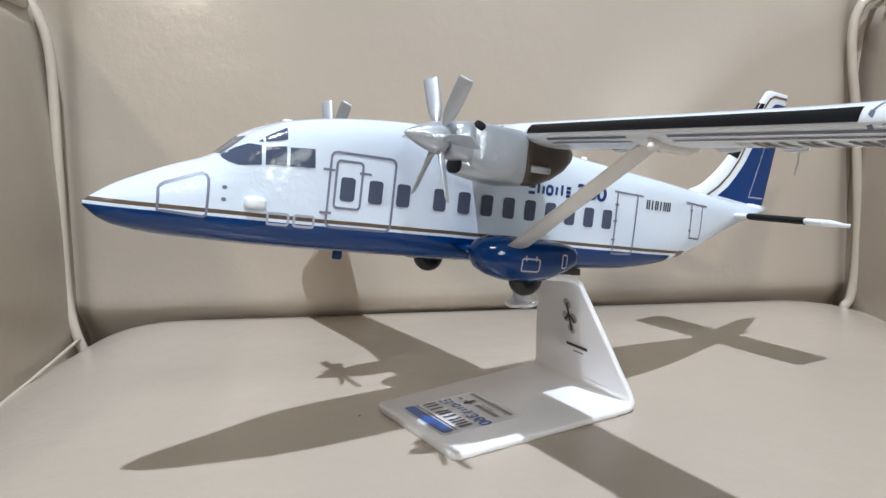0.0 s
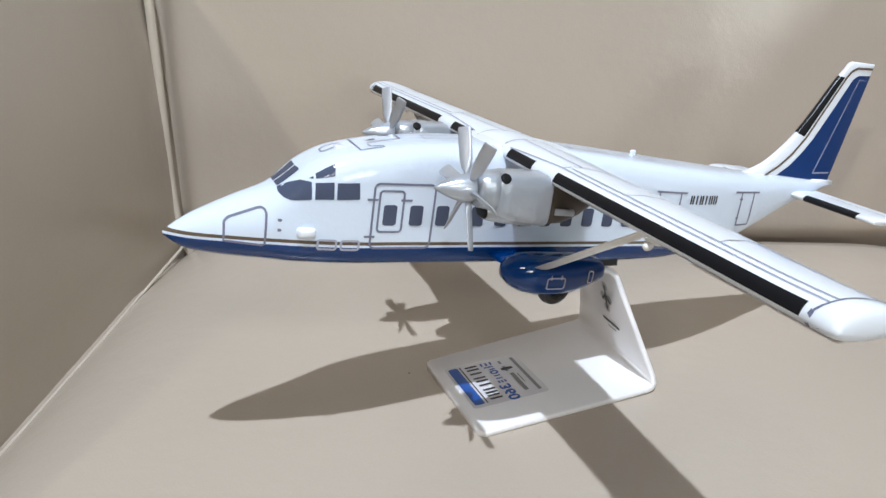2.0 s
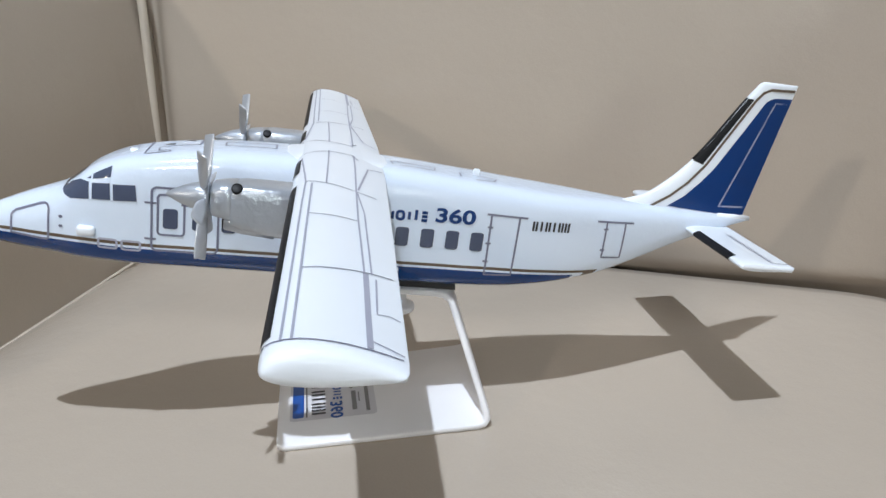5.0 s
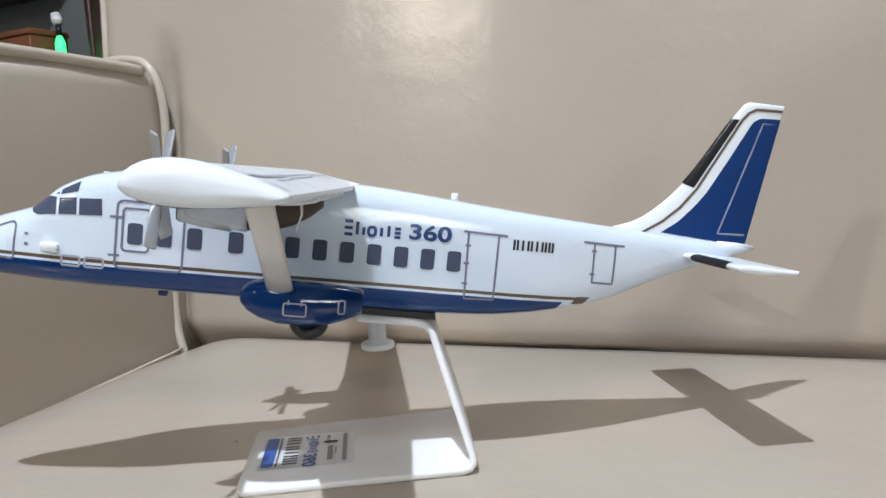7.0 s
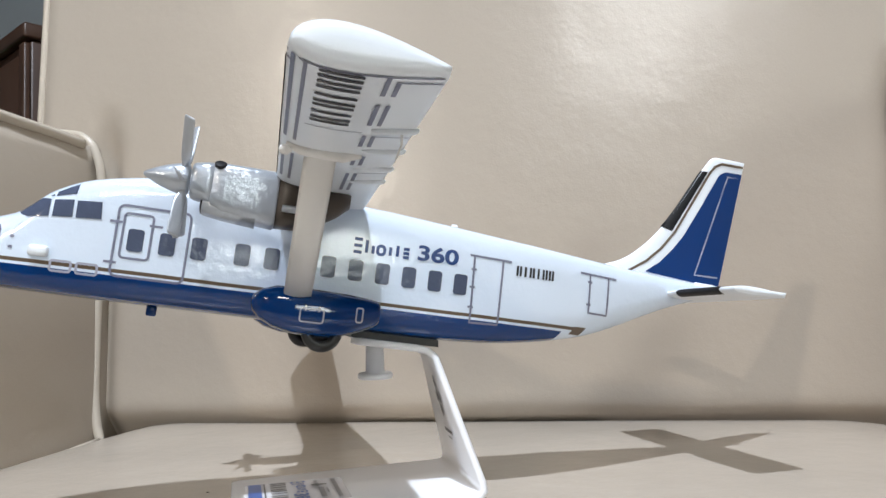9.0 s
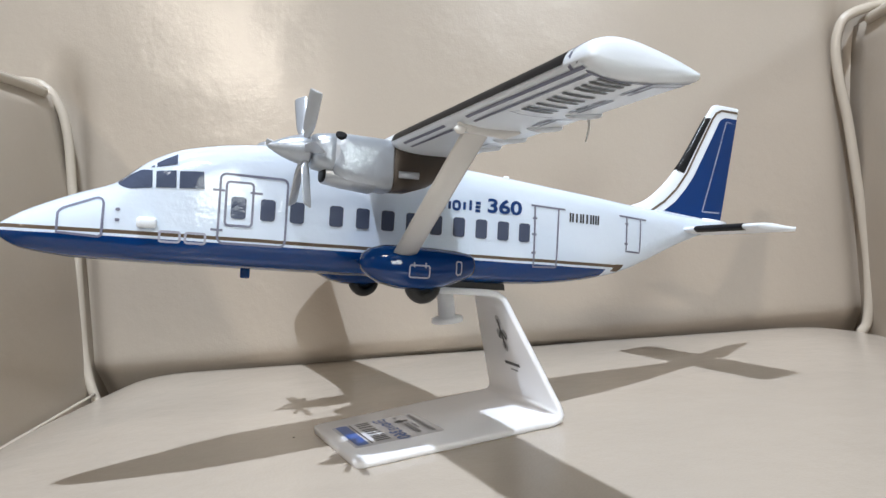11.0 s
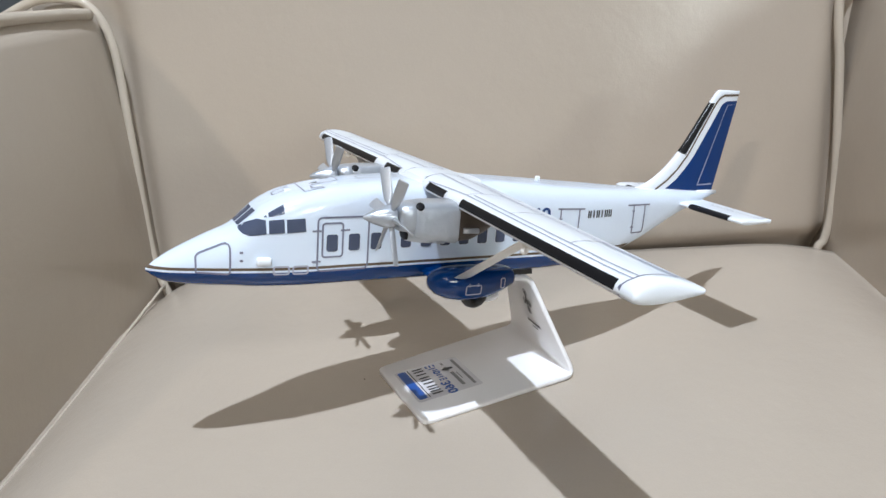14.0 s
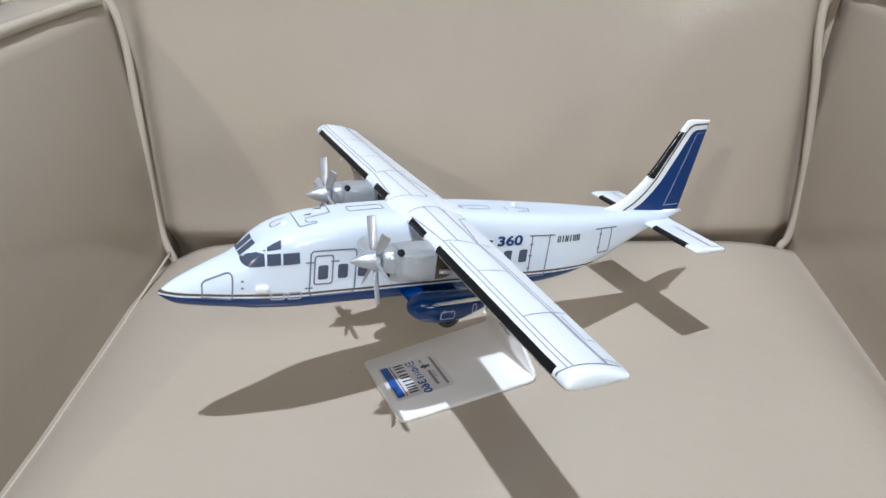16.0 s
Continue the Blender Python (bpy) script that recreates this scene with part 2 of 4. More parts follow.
def smooth_path(points, steps=8):
    """Catmull-Rom points through the given ones."""
    p = [Vector(q) for q in points]
    p = [2 * p[0] - p[1], *p, 2 * p[-1] - p[-2]]
    out = []
    for i in range(1, len(p) - 2):
        for k in range(steps):
            t = k / steps
            out.append(0.5 * (2 * p[i] + (p[i + 1] - p[i - 1]) * t + (2 * p[i - 1] - 5 * p[i] + 4 * p[i + 1] - p[i + 2]) * t * t + (3 * p[i] - p[i - 1] - 3 * p[i + 1] + p[i + 2]) * t**3))
    return out + [p[-2]]


def rounded_box(lo, hi, radius, segments=4, bm=None):
    bm = bm or bmesh.new()
    made = bmesh.ops.create_cube(bm, size=1.0, matrix=Matrix.LocRotScale([(a + b) / 2 for a, b in zip(lo, hi)], None, [b - a for a, b in zip(lo, hi)]))
    edges = {e for v in made["verts"] for e in v.link_edges}
    bmesh.ops.bevel(bm, geom=list(edges), offset=radius, segments=segments, profile=0.5, affect="EDGES")
    return bm


def grid(nu, nv, at, bm=None):
    bm = bm or bmesh.new()
    rows = [[bm.verts.new(at(i / nu, j / nv)) for j in range(nv + 1)] for i in range(nu + 1)]
    for i in range(nu):
        for j in range(nv):
            bm.faces.new((rows[i][j], rows[i + 1][j], rows[i + 1][j + 1], rows[i][j + 1]))
    return bm


# ---- decals: flat shapes in two surface coordinates, laid on a surface by a function ----
def resample(points, step, closed=False):
    pts = [Vector(p) for p in points] + ([Vector(points[0])] if closed else [])
    out = [pts[0]]
    for a, b in zip(pts, pts[1:]):
        n = max(1, int((b - a).length / step))
        out += [a.lerp(b, k / n) for k in range(1, n + 1)]
    return out


def stroke(points, width, onto, closed=False, step=0.0012, bm=None):
    """A line of the given width along points."""
    bm = bm or bmesh.new()
    pts = resample(points, step, closed)
    if closed:
        pts = pts[:-1]
    n, rows = len(pts), []
    for i, p in enumerate(pts):
        a = pts[(i - 1) % n] if closed or i else p
        b = pts[(i + 1) % n] if closed or i < n - 1 else p
        d = (b - a).normalized()
        side = Vector((-d.y, d.x)) * width / 2
        rows.append((bm.verts.new(onto(*(p + side))), bm.verts.new(onto(*(p - side)))))
    for i in range(n if closed else n - 1):
        a, b = rows[i], rows[(i + 1) % n]
        bm.faces.new((a[0], a[1], b[1], b[0]))
    return bm


def patch(upper, lower, onto, nu=10, nv=6, bm=None):
    """A filled shape between two edges, each a list of points."""
    def along(points, t):
        pts = [Vector(p) for p in points]
        lengths = [0.0]
        for a, b in zip(pts, pts[1:]):
            lengths.append(lengths[-1] + (b - a).length)
        want = t * lengths[-1]
        for a, b, la, lb in zip(pts, pts[1:], lengths, lengths[1:]):
            if want <= lb + 1e-12:
                return a.lerp(b, (want - la) / max(lb - la, 1e-9))
        return pts[-1]

    return grid(nu, nv, lambda u, v: onto(*along(upper, u).lerp(along(lower, u), v)), bm=bm)


def rounded(x0, y0, x1, y1, r, steps=4):
    """The outline of a rounded rectangle."""
    out = []
    for cx, cy, start in ((x1 - r, y1 - r, 0), (x0 + r, y1 - r, 90), (x0 + r, y0 + r, 180), (x1 - r, y0 + r, 270)):
        for k in range(steps + 1):
            a = radians(start + 90 * k / steps)
            out.append((cx + r * math.cos(a), cy + r * math.sin(a)))
    return out


def rounded_fill(x0, y0, x1, y1, r, onto, nv=5, bm=None):
    """A filled rounded rectangle."""
    us = [0, 0.15, 0.4, 1]
    xs = [x0 + r * (1 - math.cos(u * math.pi / 2)) for u in us] + [x1 - r * (1 - math.cos(u * math.pi / 2)) for u in us[::-1]]
    lift = [r * (1 - math.sin(u * math.pi / 2)) for u in us]
    lift = lift + lift[::-1]
    bm = bm or bmesh.new()
    rows = [[bm.verts.new(onto(x, (y0 + e) + (y1 - y0 - 2 * e) * j / nv)) for j in range(nv + 1)] for x, e in zip(xs, lift)]
    for a, b in zip(rows, rows[1:]):
        for j in range(nv):
            bm.faces.new((a[j], b[j], b[j + 1], a[j + 1]))
    return bm


def lettering(text, fit, bold=0.0):
    """Upright letters in the built-in font as a flat mesh, filling the box (x0, y0, x1, y1) of two surface coordinates, laid on by a function."""
    (x0, y0, x1, y1), onto = fit
    data = bpy.data.curves.new("lettering", "FONT")
    data.body, data.offset, data.resolution_u = text, bold, 6
    ob = bpy.data.objects.new("lettering", data)
    me = ob.to_mesh()
    pts = [v.co.copy() for v in me.vertices]
    faces = [tuple(p.vertices) for p in me.polygons]
    lo_x, hi_x, lo_y, hi_y = min(p.x for p in pts), max(p.x for p in pts), min(p.y for p in pts), max(p.y for p in pts)
    bm = bmesh.new()
    vs = [bm.verts.new(onto(x0 + (x1 - x0) * (p.x - lo_x) / (hi_x - lo_x), y0 + (y1 - y0) * (p.y - lo_y) / (hi_y - lo_y))) for p in pts]
    for face in faces:
        bm.faces.new([vs[i] for i in face])
    ob.to_mesh_clear()
    bpy.data.objects.remove(ob)
    bpy.data.curves.remove(data)
    return bm


# ---- room ----
def wall_box(name, lo, hi, mat, label):
    bm = bmesh.new()
    bmesh.ops.create_cube(bm, size=1.0, matrix=Matrix.LocRotScale([(a + b) / 2 for a, b in zip(lo, hi)], None, [b - a for a, b in zip(lo, hi)]))
    return tagged(part(name, bm, mat, smooth=False), label, "wall" if "wall" in name else name, kind="structure")


FLOOR_Z, CEIL_Z = -0.43, 2.40
X0, X1, Y0, Y1 = -2.9, 2.6, -4.4, 1.75
wall_box("floor", (X0 - 0.1, Y0 - 0.1, FLOOR_Z - 0.1), (X1 + 0.1, Y1 + 0.1, FLOOR_Z), FLOOR, "dark brown tiled floor of the room")
wall_box("ceiling", (X0 - 0.1, Y0 - 0.1, CEIL_Z), (X1 + 0.1, Y1 + 0.1, CEIL_Z + 0.1), CEILING, "plain grey painted ceiling")
wall_box("wall_north", (X0, Y1, FLOOR_Z), (X1, Y1 + 0.1, CEIL_Z), WALL_GREY, "plain grey painted wall behind the armchair")
wall_box("wall_south", (X0, Y0 - 0.1, FLOOR_Z), (X1, Y0, CEIL_Z), WALL_LIGHT, "plain taupe painted wall")
wall_box("wall_west", (X0 - 0.1, Y0 - 0.1, FLOOR_Z), (X0, Y1 + 0.1, CEIL_Z), WALL_GREY, "plain grey painted wall")
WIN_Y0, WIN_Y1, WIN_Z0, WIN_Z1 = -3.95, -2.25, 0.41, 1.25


def boxes(spans):
    bm = bmesh.new()
    for lo, hi in spans:
        bmesh.ops.create_cube(bm, size=1.0, matrix=Matrix.LocRotScale([(a + b) / 2 for a, b in zip(lo, hi)], None, [b - a for a, b in zip(lo, hi)]))
    return bm


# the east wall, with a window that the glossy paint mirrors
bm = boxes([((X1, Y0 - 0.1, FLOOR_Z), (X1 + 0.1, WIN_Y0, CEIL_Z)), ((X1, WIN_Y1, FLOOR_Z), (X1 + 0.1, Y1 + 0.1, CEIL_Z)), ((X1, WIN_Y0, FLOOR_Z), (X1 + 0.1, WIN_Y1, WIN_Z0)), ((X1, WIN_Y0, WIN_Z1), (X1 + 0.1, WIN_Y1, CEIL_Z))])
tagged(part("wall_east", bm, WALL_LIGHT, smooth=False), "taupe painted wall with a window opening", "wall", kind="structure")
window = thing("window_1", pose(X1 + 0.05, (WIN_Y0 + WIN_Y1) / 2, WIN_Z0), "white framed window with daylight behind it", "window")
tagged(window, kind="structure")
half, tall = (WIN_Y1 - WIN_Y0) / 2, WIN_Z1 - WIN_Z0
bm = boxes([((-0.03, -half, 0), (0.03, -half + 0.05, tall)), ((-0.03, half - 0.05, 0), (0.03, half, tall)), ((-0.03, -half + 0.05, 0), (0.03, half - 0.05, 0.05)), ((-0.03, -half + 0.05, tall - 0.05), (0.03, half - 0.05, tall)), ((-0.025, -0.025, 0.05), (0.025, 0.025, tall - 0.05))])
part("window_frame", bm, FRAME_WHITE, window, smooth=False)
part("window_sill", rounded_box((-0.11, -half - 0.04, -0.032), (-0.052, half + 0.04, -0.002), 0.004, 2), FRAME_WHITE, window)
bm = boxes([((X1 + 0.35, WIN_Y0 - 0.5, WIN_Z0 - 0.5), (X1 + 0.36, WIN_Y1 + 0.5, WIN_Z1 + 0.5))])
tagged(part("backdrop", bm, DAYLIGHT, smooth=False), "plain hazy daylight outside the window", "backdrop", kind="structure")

# ---- armchair ----
# Its own axes: x along the back, y towards the back, z up; the origin is the corner of seat, back and one arm.
CHAIR = pose(-0.25, 0.525, 0, 0, 0, 6.13)
CHAIR_WIDTH = 0.571
chair = thing("armchair", CHAIR, "beige leather armchair with piped edges and a smooth seat", "armchair")


def seat_z(u, y):
    """The crowned top of the seat."""
    def fall(x, reach):
        return (1 - min(max(x / reach, 0), 1)) ** 2.2
    z = -0.0034
    z -= (0.016 + 0.011 * min(1.0, -min(y, 0) / 0.25)) * fall(u, 0.085) + (0.010 + 0.017 * min(1.0, -min(y, 0) / 0.22)) * fall(CHAIR_WIDTH - u, 0.075)
    z -= 0.0014 * fall(-y, 0.10) + 0.036 * max(0.0, 1 + min(y, 0) / 0.010) ** 1.5
    z -= 0.009 * fall(u, 0.055) * max(0.0, 1 + min(y, 0) / 0.09)
    front = max(0.0, (-y - 0.47) / 0.09)
    return z - 0.045 * min(front, 1.2) ** 2.5 + 0.0006 * noise.noise((u * 9, y * 9, 0.3))


def seat_at(a, b):
    u, y = -0.03 + a * (CHAIR_WIDTH + 0.06), 0.03 - b * 0.59
    return (u, y, seat_z(u, y))


bm = grid(90, 84, seat_at)
rim = [e for e in bm.edges if e.is_boundary]
made = bmesh.ops.extrude_edge_only(bm, edges=rim)
for v in made["geom"]:
    if isinstance(v, bmesh.types.BMVert):
        v.co.z = -0.12
part("seat_cushion", bm, LEATHER, chair, "smooth crowned beige leather seat")
part("seat_base", rounded_box((-0.02, -0.55, -0.37), (CHAIR_WIDTH + 0.02, 0.02, -0.115), 0.012), LEATHER, chair)

LEAN_BACK = math.tan(radians(4.0))


def ease(a, b, x):
    k = min(1.0, max(0.0, (x - a) / (b - a)))
    return k * k * (3 - 2 * k)


def back_at(u, v):
    """The front face of the back: leaning, fullest just above the seat, tucked in below and along its sides."""
    x = -0.078 + u * (CHAIR_WIDTH + 0.156)
    z = -0.10 + v * 0.68
    swell = math.sin(math.pi * u) ** 1.3
    full = swell * (0.024 * ease(-0.028, 0.010, z) - 0.010 * ease(0.05, 0.32, z))
    groove = 0.011 * ease(0.25, 0.19, z) * sum(math.exp(-(((x - c) / 0.012) ** 2)) for c in (-0.004, CHAIR_WIDTH + 0.004))
    tuck = 0.030 * max(0.0, -z / 0.05)
    side = 0.012 * (max(0.0, 1 - u / 0.03) ** 2 + max(0.0, 1 - (1 - u) / 0.03) ** 2)
    top = 0.05 * max(0.0, (v - 0.9) / 0.1) ** 2.5
    return Vector((x, LEAN_BACK * (z + 0.02) + 0.004 - full + groove + tuck + side + top, z))


bm = grid(170, 130, back_at)
rim = [e for e in bm.edges if e.is_boundary]
made = bmesh.ops.extrude_edge_only(bm, edges=rim)
rear = [v for v in made["geom"] if isinstance(v, bmesh.types.BMVert)]
for v in rear:
    v.co.y = 0.14 + LEAN_BACK * v.co.z
bmesh.ops.contextual_create(bm, geom=[e for e in bm.edges if e.is_boundary])
part("backrest", bm, LEATHER, chair, "smooth beige leather back panel")


def arm_ring(y, side, bulge=0.0):
    """A section of an arm: flat inner panel, rolled top, straight outer side."""
    top, wide = 0.2085 - 0.15 * min(1.0, max(0.0, (-y - 0.19) / 0.30)) ** 1.5, 0.105
    out = [(-0.002, -0.12), (-0.002, -0.06)]
    for k in range(15):
        f = k / 14
        out.append((-0.002 + 0.008 * bulge * math.sin(math.pi * f) ** 0.7 - 0.0115 * f**2.2, top * f))
    for k in range(0, 9):
        a = radians(90 * k / 8)
        out.append((-wide + 0.022 - 0.022 * math.sin(a), top - 0.022 + 0.022 * math.cos(a)))
    out += [(-wide, 0.0), (-wide, -0.37), (-0.02, -0.37), (-0.02, -0.13)]
    return [((u if side < 0 else CHAIR_WIDTH - u), y, z) for u, z in out]


def arm(side):
    ys = [0.03, 0.0, -0.03, -0.08, -0.16, -0.26, -0.36, -0.45, -0.52, -0.55, -0.565]
    rings = [arm_ring(y, side, min(1.0, max(0.0, -y / 0.10)) * (1.0 if side < 0 else 0.7)) for y in ys]
    body = part("arm", loft(rings), LEATHER, chair)
    mirror = (lambda u: u) if side < 0 else (lambda u: CHAIR_WIDTH - u)
    # the welt that closes the rear of the arm: up the back, round the top and over to the outside
    if side < 0:
        rise = ((0.0060, -0.030), (0.0050, -0.0245), (0.0000, -0.008), (-0.0030, 0.015), (-0.0036, 0.055), (-0.0038, 0.100), (-0.0038, 0.143), (-0.0042, 0.170), (-0.0066, 0.190), (-0.0115, 0.204), (-0.0185, 0.2135), (-0.0300, 0.2195), (-0.060, 0.221), (-0.1, 0.205))
    else:
        rise = ((0.0080, -0.020), (0.0062, -0.0138), (0.0015, -0.007), (-0.0020, 0.014), (-0.0031, 0.045), (-0.0015, 0.087), (0.0014, 0.137), (0.0047, 0.166), (0.0055, 0.188), (0.0025, 0.204), (-0.0060, 0.215), (-0.0300, 0.221), (-0.060, 0.221), (-0.1, 0.205))
    path = [(u, LEAN_BACK * (z + 0.02) - 0.0035, z) for u, z in rise]
    part("rear_welt", tube(smooth_path([(mirror(u), y, z) for u, y, z in path], 8), 0.0036, 10), WELT, body)
    path = [(-0.015, 0.000, 0.2085), (-0.0155, -0.05, 0.2103), (-0.0155, -0.17, 0.2103), (-0.0155, -0.26, 0.194), (-0.0155, -0.36, 0.149), (-0.0155, -0.49, 0.062), (-0.0155, -0.55, 0.062)]
    part("top_welt", tube(smooth_path([(mirror(u), y, z) for u, y, z in path], 10), 0.0046, 10), WELT, body)
    path = [(0.004, -0.006, -0.0170), (0.004, -0.10, -0.0215), (0.004, -0.25, -0.0275), (0.004, -0.47, -0.0275), (0.004, -0.52, -0.04)]
    if side < 0:
        part("seat_welt", tube(smooth_path([(mirror(u), y, z) for u, y, z in path], 10), 0.0012, 8), WELT, body)
    return body


arm(-1)
arm(1)
for side in (0, 1):
    u = 0.006 if side == 0 else 0.994
    pts = [back_at(u, v / 40) + Vector((0, -0.0005, 0)) for v in range(8, 40)]
    part("back_welt", tube(pts, 0.0036, 10), WELT, chair)
for u in (0.05, CHAIR_WIDTH - 0.05):
    for y in (-0.5, 0.05):
        part("foot", tube([(u, y, -0.43), (u, y, -0.36)], [0.016, 0.022], 16), WOOD, chair)

# ---- model aircraft ----
# Its own axes: x forward from the nose tip (so stations s run along -x), y to its left wing, z up.
YAW, PITCH, BANK = radians(32.41), radians(-9.0), radians(1.1)
flat, left0, up0 = Vector((math.cos(YAW), math.sin(YAW), 0)), Vector((math.sin(YAW), -math.cos(YAW), 0)), Vector((0, 0, 1))
aft = math.cos(PITCH) * flat + math.sin(PITCH) * up0
lift = math.cos(PITCH) * up0 - math.sin(PITCH) * flat
port = math.cos(BANK) * left0 + math.sin(BANK) * lift
lift = math.cos(BANK) * lift - math.sin(BANK) * left0
NOSE = Vector((-0.1045, 0.2605, 0.102))
AIRCRAFT = Matrix(((-aft.x, port.x, lift.x, NOSE.x), (-aft.y, port.y, lift.y, NOSE.y), (-aft.z, port.z, lift.z, NOSE.z), (0, 0, 0, 1)))
plane = thing("model_aircraft", AIRCRAFT, "glossy white and blue twin-propeller model airliner on a display stand", "model aircraft")

TOP = curve([(-0.0012, 0.0004), (0.004, 0.0042), (0.0085, 0.0071), (0.025, 0.0149), (0.0392, 0.0205), (0.0445, 0.0246), (0.0495, 0.0290), (0.0565, 0.0329), (0.0635, 0.0356), (0.0855, 0.0398), (0.11, 0.0420), (0.135, 0.0426), (0.17, 0.0416), (0.21, 0.0388), (0.237, 0.0366), (0.285, 0.0335), (0.32, 0.0316), (0.3527, 0.0302)])
BOTTOM = curve([(-0.0012, -0.0014), (0.004, -0.0052), (0.0087, -0.0071), (0.027, -0.0094), (0.057, -0.0101), (0.09, -0.0103), (0.2, -0.0108), (0.225, -0.0100), (0.2418, -0.0082), (0.267, -0.0038), (0.279, -0.0006), (0.3197, 0.0165), (0.3527, 0.0284)])
WIDTH = curve([(-0.0012, 0.0010), (0.004, 0.0046), (0.0087, 0.0070), (0.025, 0.0117), (0.04, 0.0153), (0.055, 0.0180), (0.068, 0.0195), (0.08, 0.0199), (0.225, 0.0199), (0.25, 0.0186), (0.268, 0.0163), (0.30, 0.0105), (0.33, 0.0048), (0.3527, 0.0012)])
MIDDLE = curve([(-0.0012, 0.0), (0.03, 0.001), (0.06, 0.010), (0.09, 0.0145), (0.24, 0.0145), (0.28, 0.017), (0.32, 0.0245), (0.3527, 0.0293)])
SQUARE = curve([(-0.0012, 2.0), (0.02, 2.2), (0.036, 2.7), (0.047, 3.9), (0.075, 5.0), (0.24, 5.0), (0.29, 3.2), (0.3527, 2.1)])


def side_y(s, h):
    """Half the fuselage's width at a station and height."""
    top, low, mid, n = TOP(s), BOTTOM(s), MIDDLE(s), SQUARE(s)
    v = (h - mid) / ((top if h > mid else low) - mid)
    return WIDTH(s) * max(0.0, 1 - min(1.0, abs(v)) ** n) ** (1 / n)


def roof_h(s, y):
    """The height of the fuselage's roof at a station and distance from its middle."""
    n = SQUARE(s)
    return MIDDLE(s) + (TOP(s) - MIDDLE(s)) * max(0.0, 1 - min(1.0, abs(y / WIDTH(s))) ** n) ** (1 / n)


def fuselage_ring(s, count=72):
    top, low, mid, n, w = TOP(s), BOTTOM(s), MIDDLE(s), SQUARE(s), WIDTH(s)
    ring = []
    for k in range(count):
        a = 2 * math.pi * k / count
        c, t = math.cos(a), math.sin(a)
        y = w * math.copysign(abs(c) ** (2 / n), c)
        h = mid + (top - mid if t > 0 else mid - low) * math.copysign(abs(t) ** (2 / n), t)
        ring.append((-s, y, h))
    return ring


stations = [-0.0012 + 0.3539 * (0.5 - 0.5 * math.cos(math.pi * k / 130)) for k in range(131)]
fuselage = part("fuselage", loft([fuselage_ring(s) for s in stations]), LIVERY, plane, "white fuselage with a brown stripe and blue belly")
LIFT = 0.00022


def on_left(s, h):
    return (-s, side_y(s, h) + LIFT, h)


def on_right(s, h):
    return (-s, -side_y(s, h) - LIFT, h)


def on_roof(s, y):
    return (-s, y, roof_h(s, y) + LIFT)


def both_sides(name, make, mat, parent, label=""):
    """The same decal on the left and right side."""
    for onto in (on_left, on_right):
        part(name, make(onto), mat, parent, label, smooth=True)


# cabin windows
WINDOWS = [0.0830, 0.0944, 0.1061, 0.1224] + [0.1338 + 0.01115 * k for k in range(8)]
for s in WINDOWS:
    both_sides("cabin_window", lambda onto: rounded_fill(s - 0.0029, 0.0090, s + 0.0029, 0.0176, 0.0011, onto), DECAL_GLASS, fuselage)
# cockpit side windows
PANES = [
    ([(0.0392, 0.0200), (0.0440, 0.0234), (0.0476, 0.0253), (0.0512, 0.0251)], [(0.0392, 0.0198), (0.0412, 0.0181), (0.0440, 0.0174), (0.0514, 0.0184)]),
    ([(0.0525, 0.0249), (0.0595, 0.0257)], [(0.0526, 0.0185), (0.0598, 0.0190)]),
    ([(0.0607, 0.0255), (0.0694, 0.0261)], [(0.0609, 0.0189), (0.0700, 0.0195)]),
    ([(0.0527, 0.0282), (0.0562, 0.0303), (0.0600, 0.0323)], [(0.0527, 0.0264), (0.0562, 0.0272), (0.0598, 0.0281)]),
    ([(0.0505, 0.0264), (0.0519, 0.0273)], [(0.0505, 0.0262), (0.0519, 0.0263)]),
]
for upper, lower in PANES:
    both_sides("cockpit_window", lambda onto: patch(upper, lower, onto, 14, 8), DECAL_GLASS, fuselage)
# windscreen
for sign in (-1, 1):
    part("windscreen_pane", patch([(0.0396, sign * 0.0006), (0.0400, sign * 0.0064)], [(0.0478, sign * 0.0006), (0.0481, sign * 0.0072)], on_roof, 8, 10), DECAL_GLASS, fuselage)

LINE = 0.0009
def outline(name, points, width=LINE, closed=True, mat=DECAL_LINE):
    both_sides(name, lambda onto: stroke(points, width, onto, closed), mat, fuselage)


outline("nose_hatch_line", [(0.0200, -0.0004), (0.0200, 0.0068), (0.0206, 0.0078), (0.0218, 0.0088), (0.0318, 0.0130), (0.0334, 0.0134), (0.0346, 0.0129), (0.0352, 0.0115), (0.0350, -0.0006), (0.0340, -0.0012)])
outline("front_door_line", rounded(0.0757, -0.0008, 0.1018, 0.0262, 0.0022))
outline("crew_door_line", rounded(0.0781, 0.0063, 0.0884, 0.0233, 0.0014))
for s0, s1, h in ((0.0730, 0.0775, 0.0196), (0.0730, 0.0775, 0.0042), (0.0872, 0.0920, 0.0196)):
    outline("door_hinge_line", [(s0, h), (s1, h)], 0.0009, False)
for s in (0.0585, 0.0677):
    outline("service_panel_line", rounded(s - 0.0036, -0.0016, s + 0.0036, 0.0022, 0.0008), mat=DECAL_PALE)
for h in (0.0054, 0.0094):
    both_sides("static_port", lambda onto: rounded_fill(0.0393, h - 0.0006, 0.0409, h + 0.0006, 0.0005, onto, 2), DECAL_LINE, fuselage)
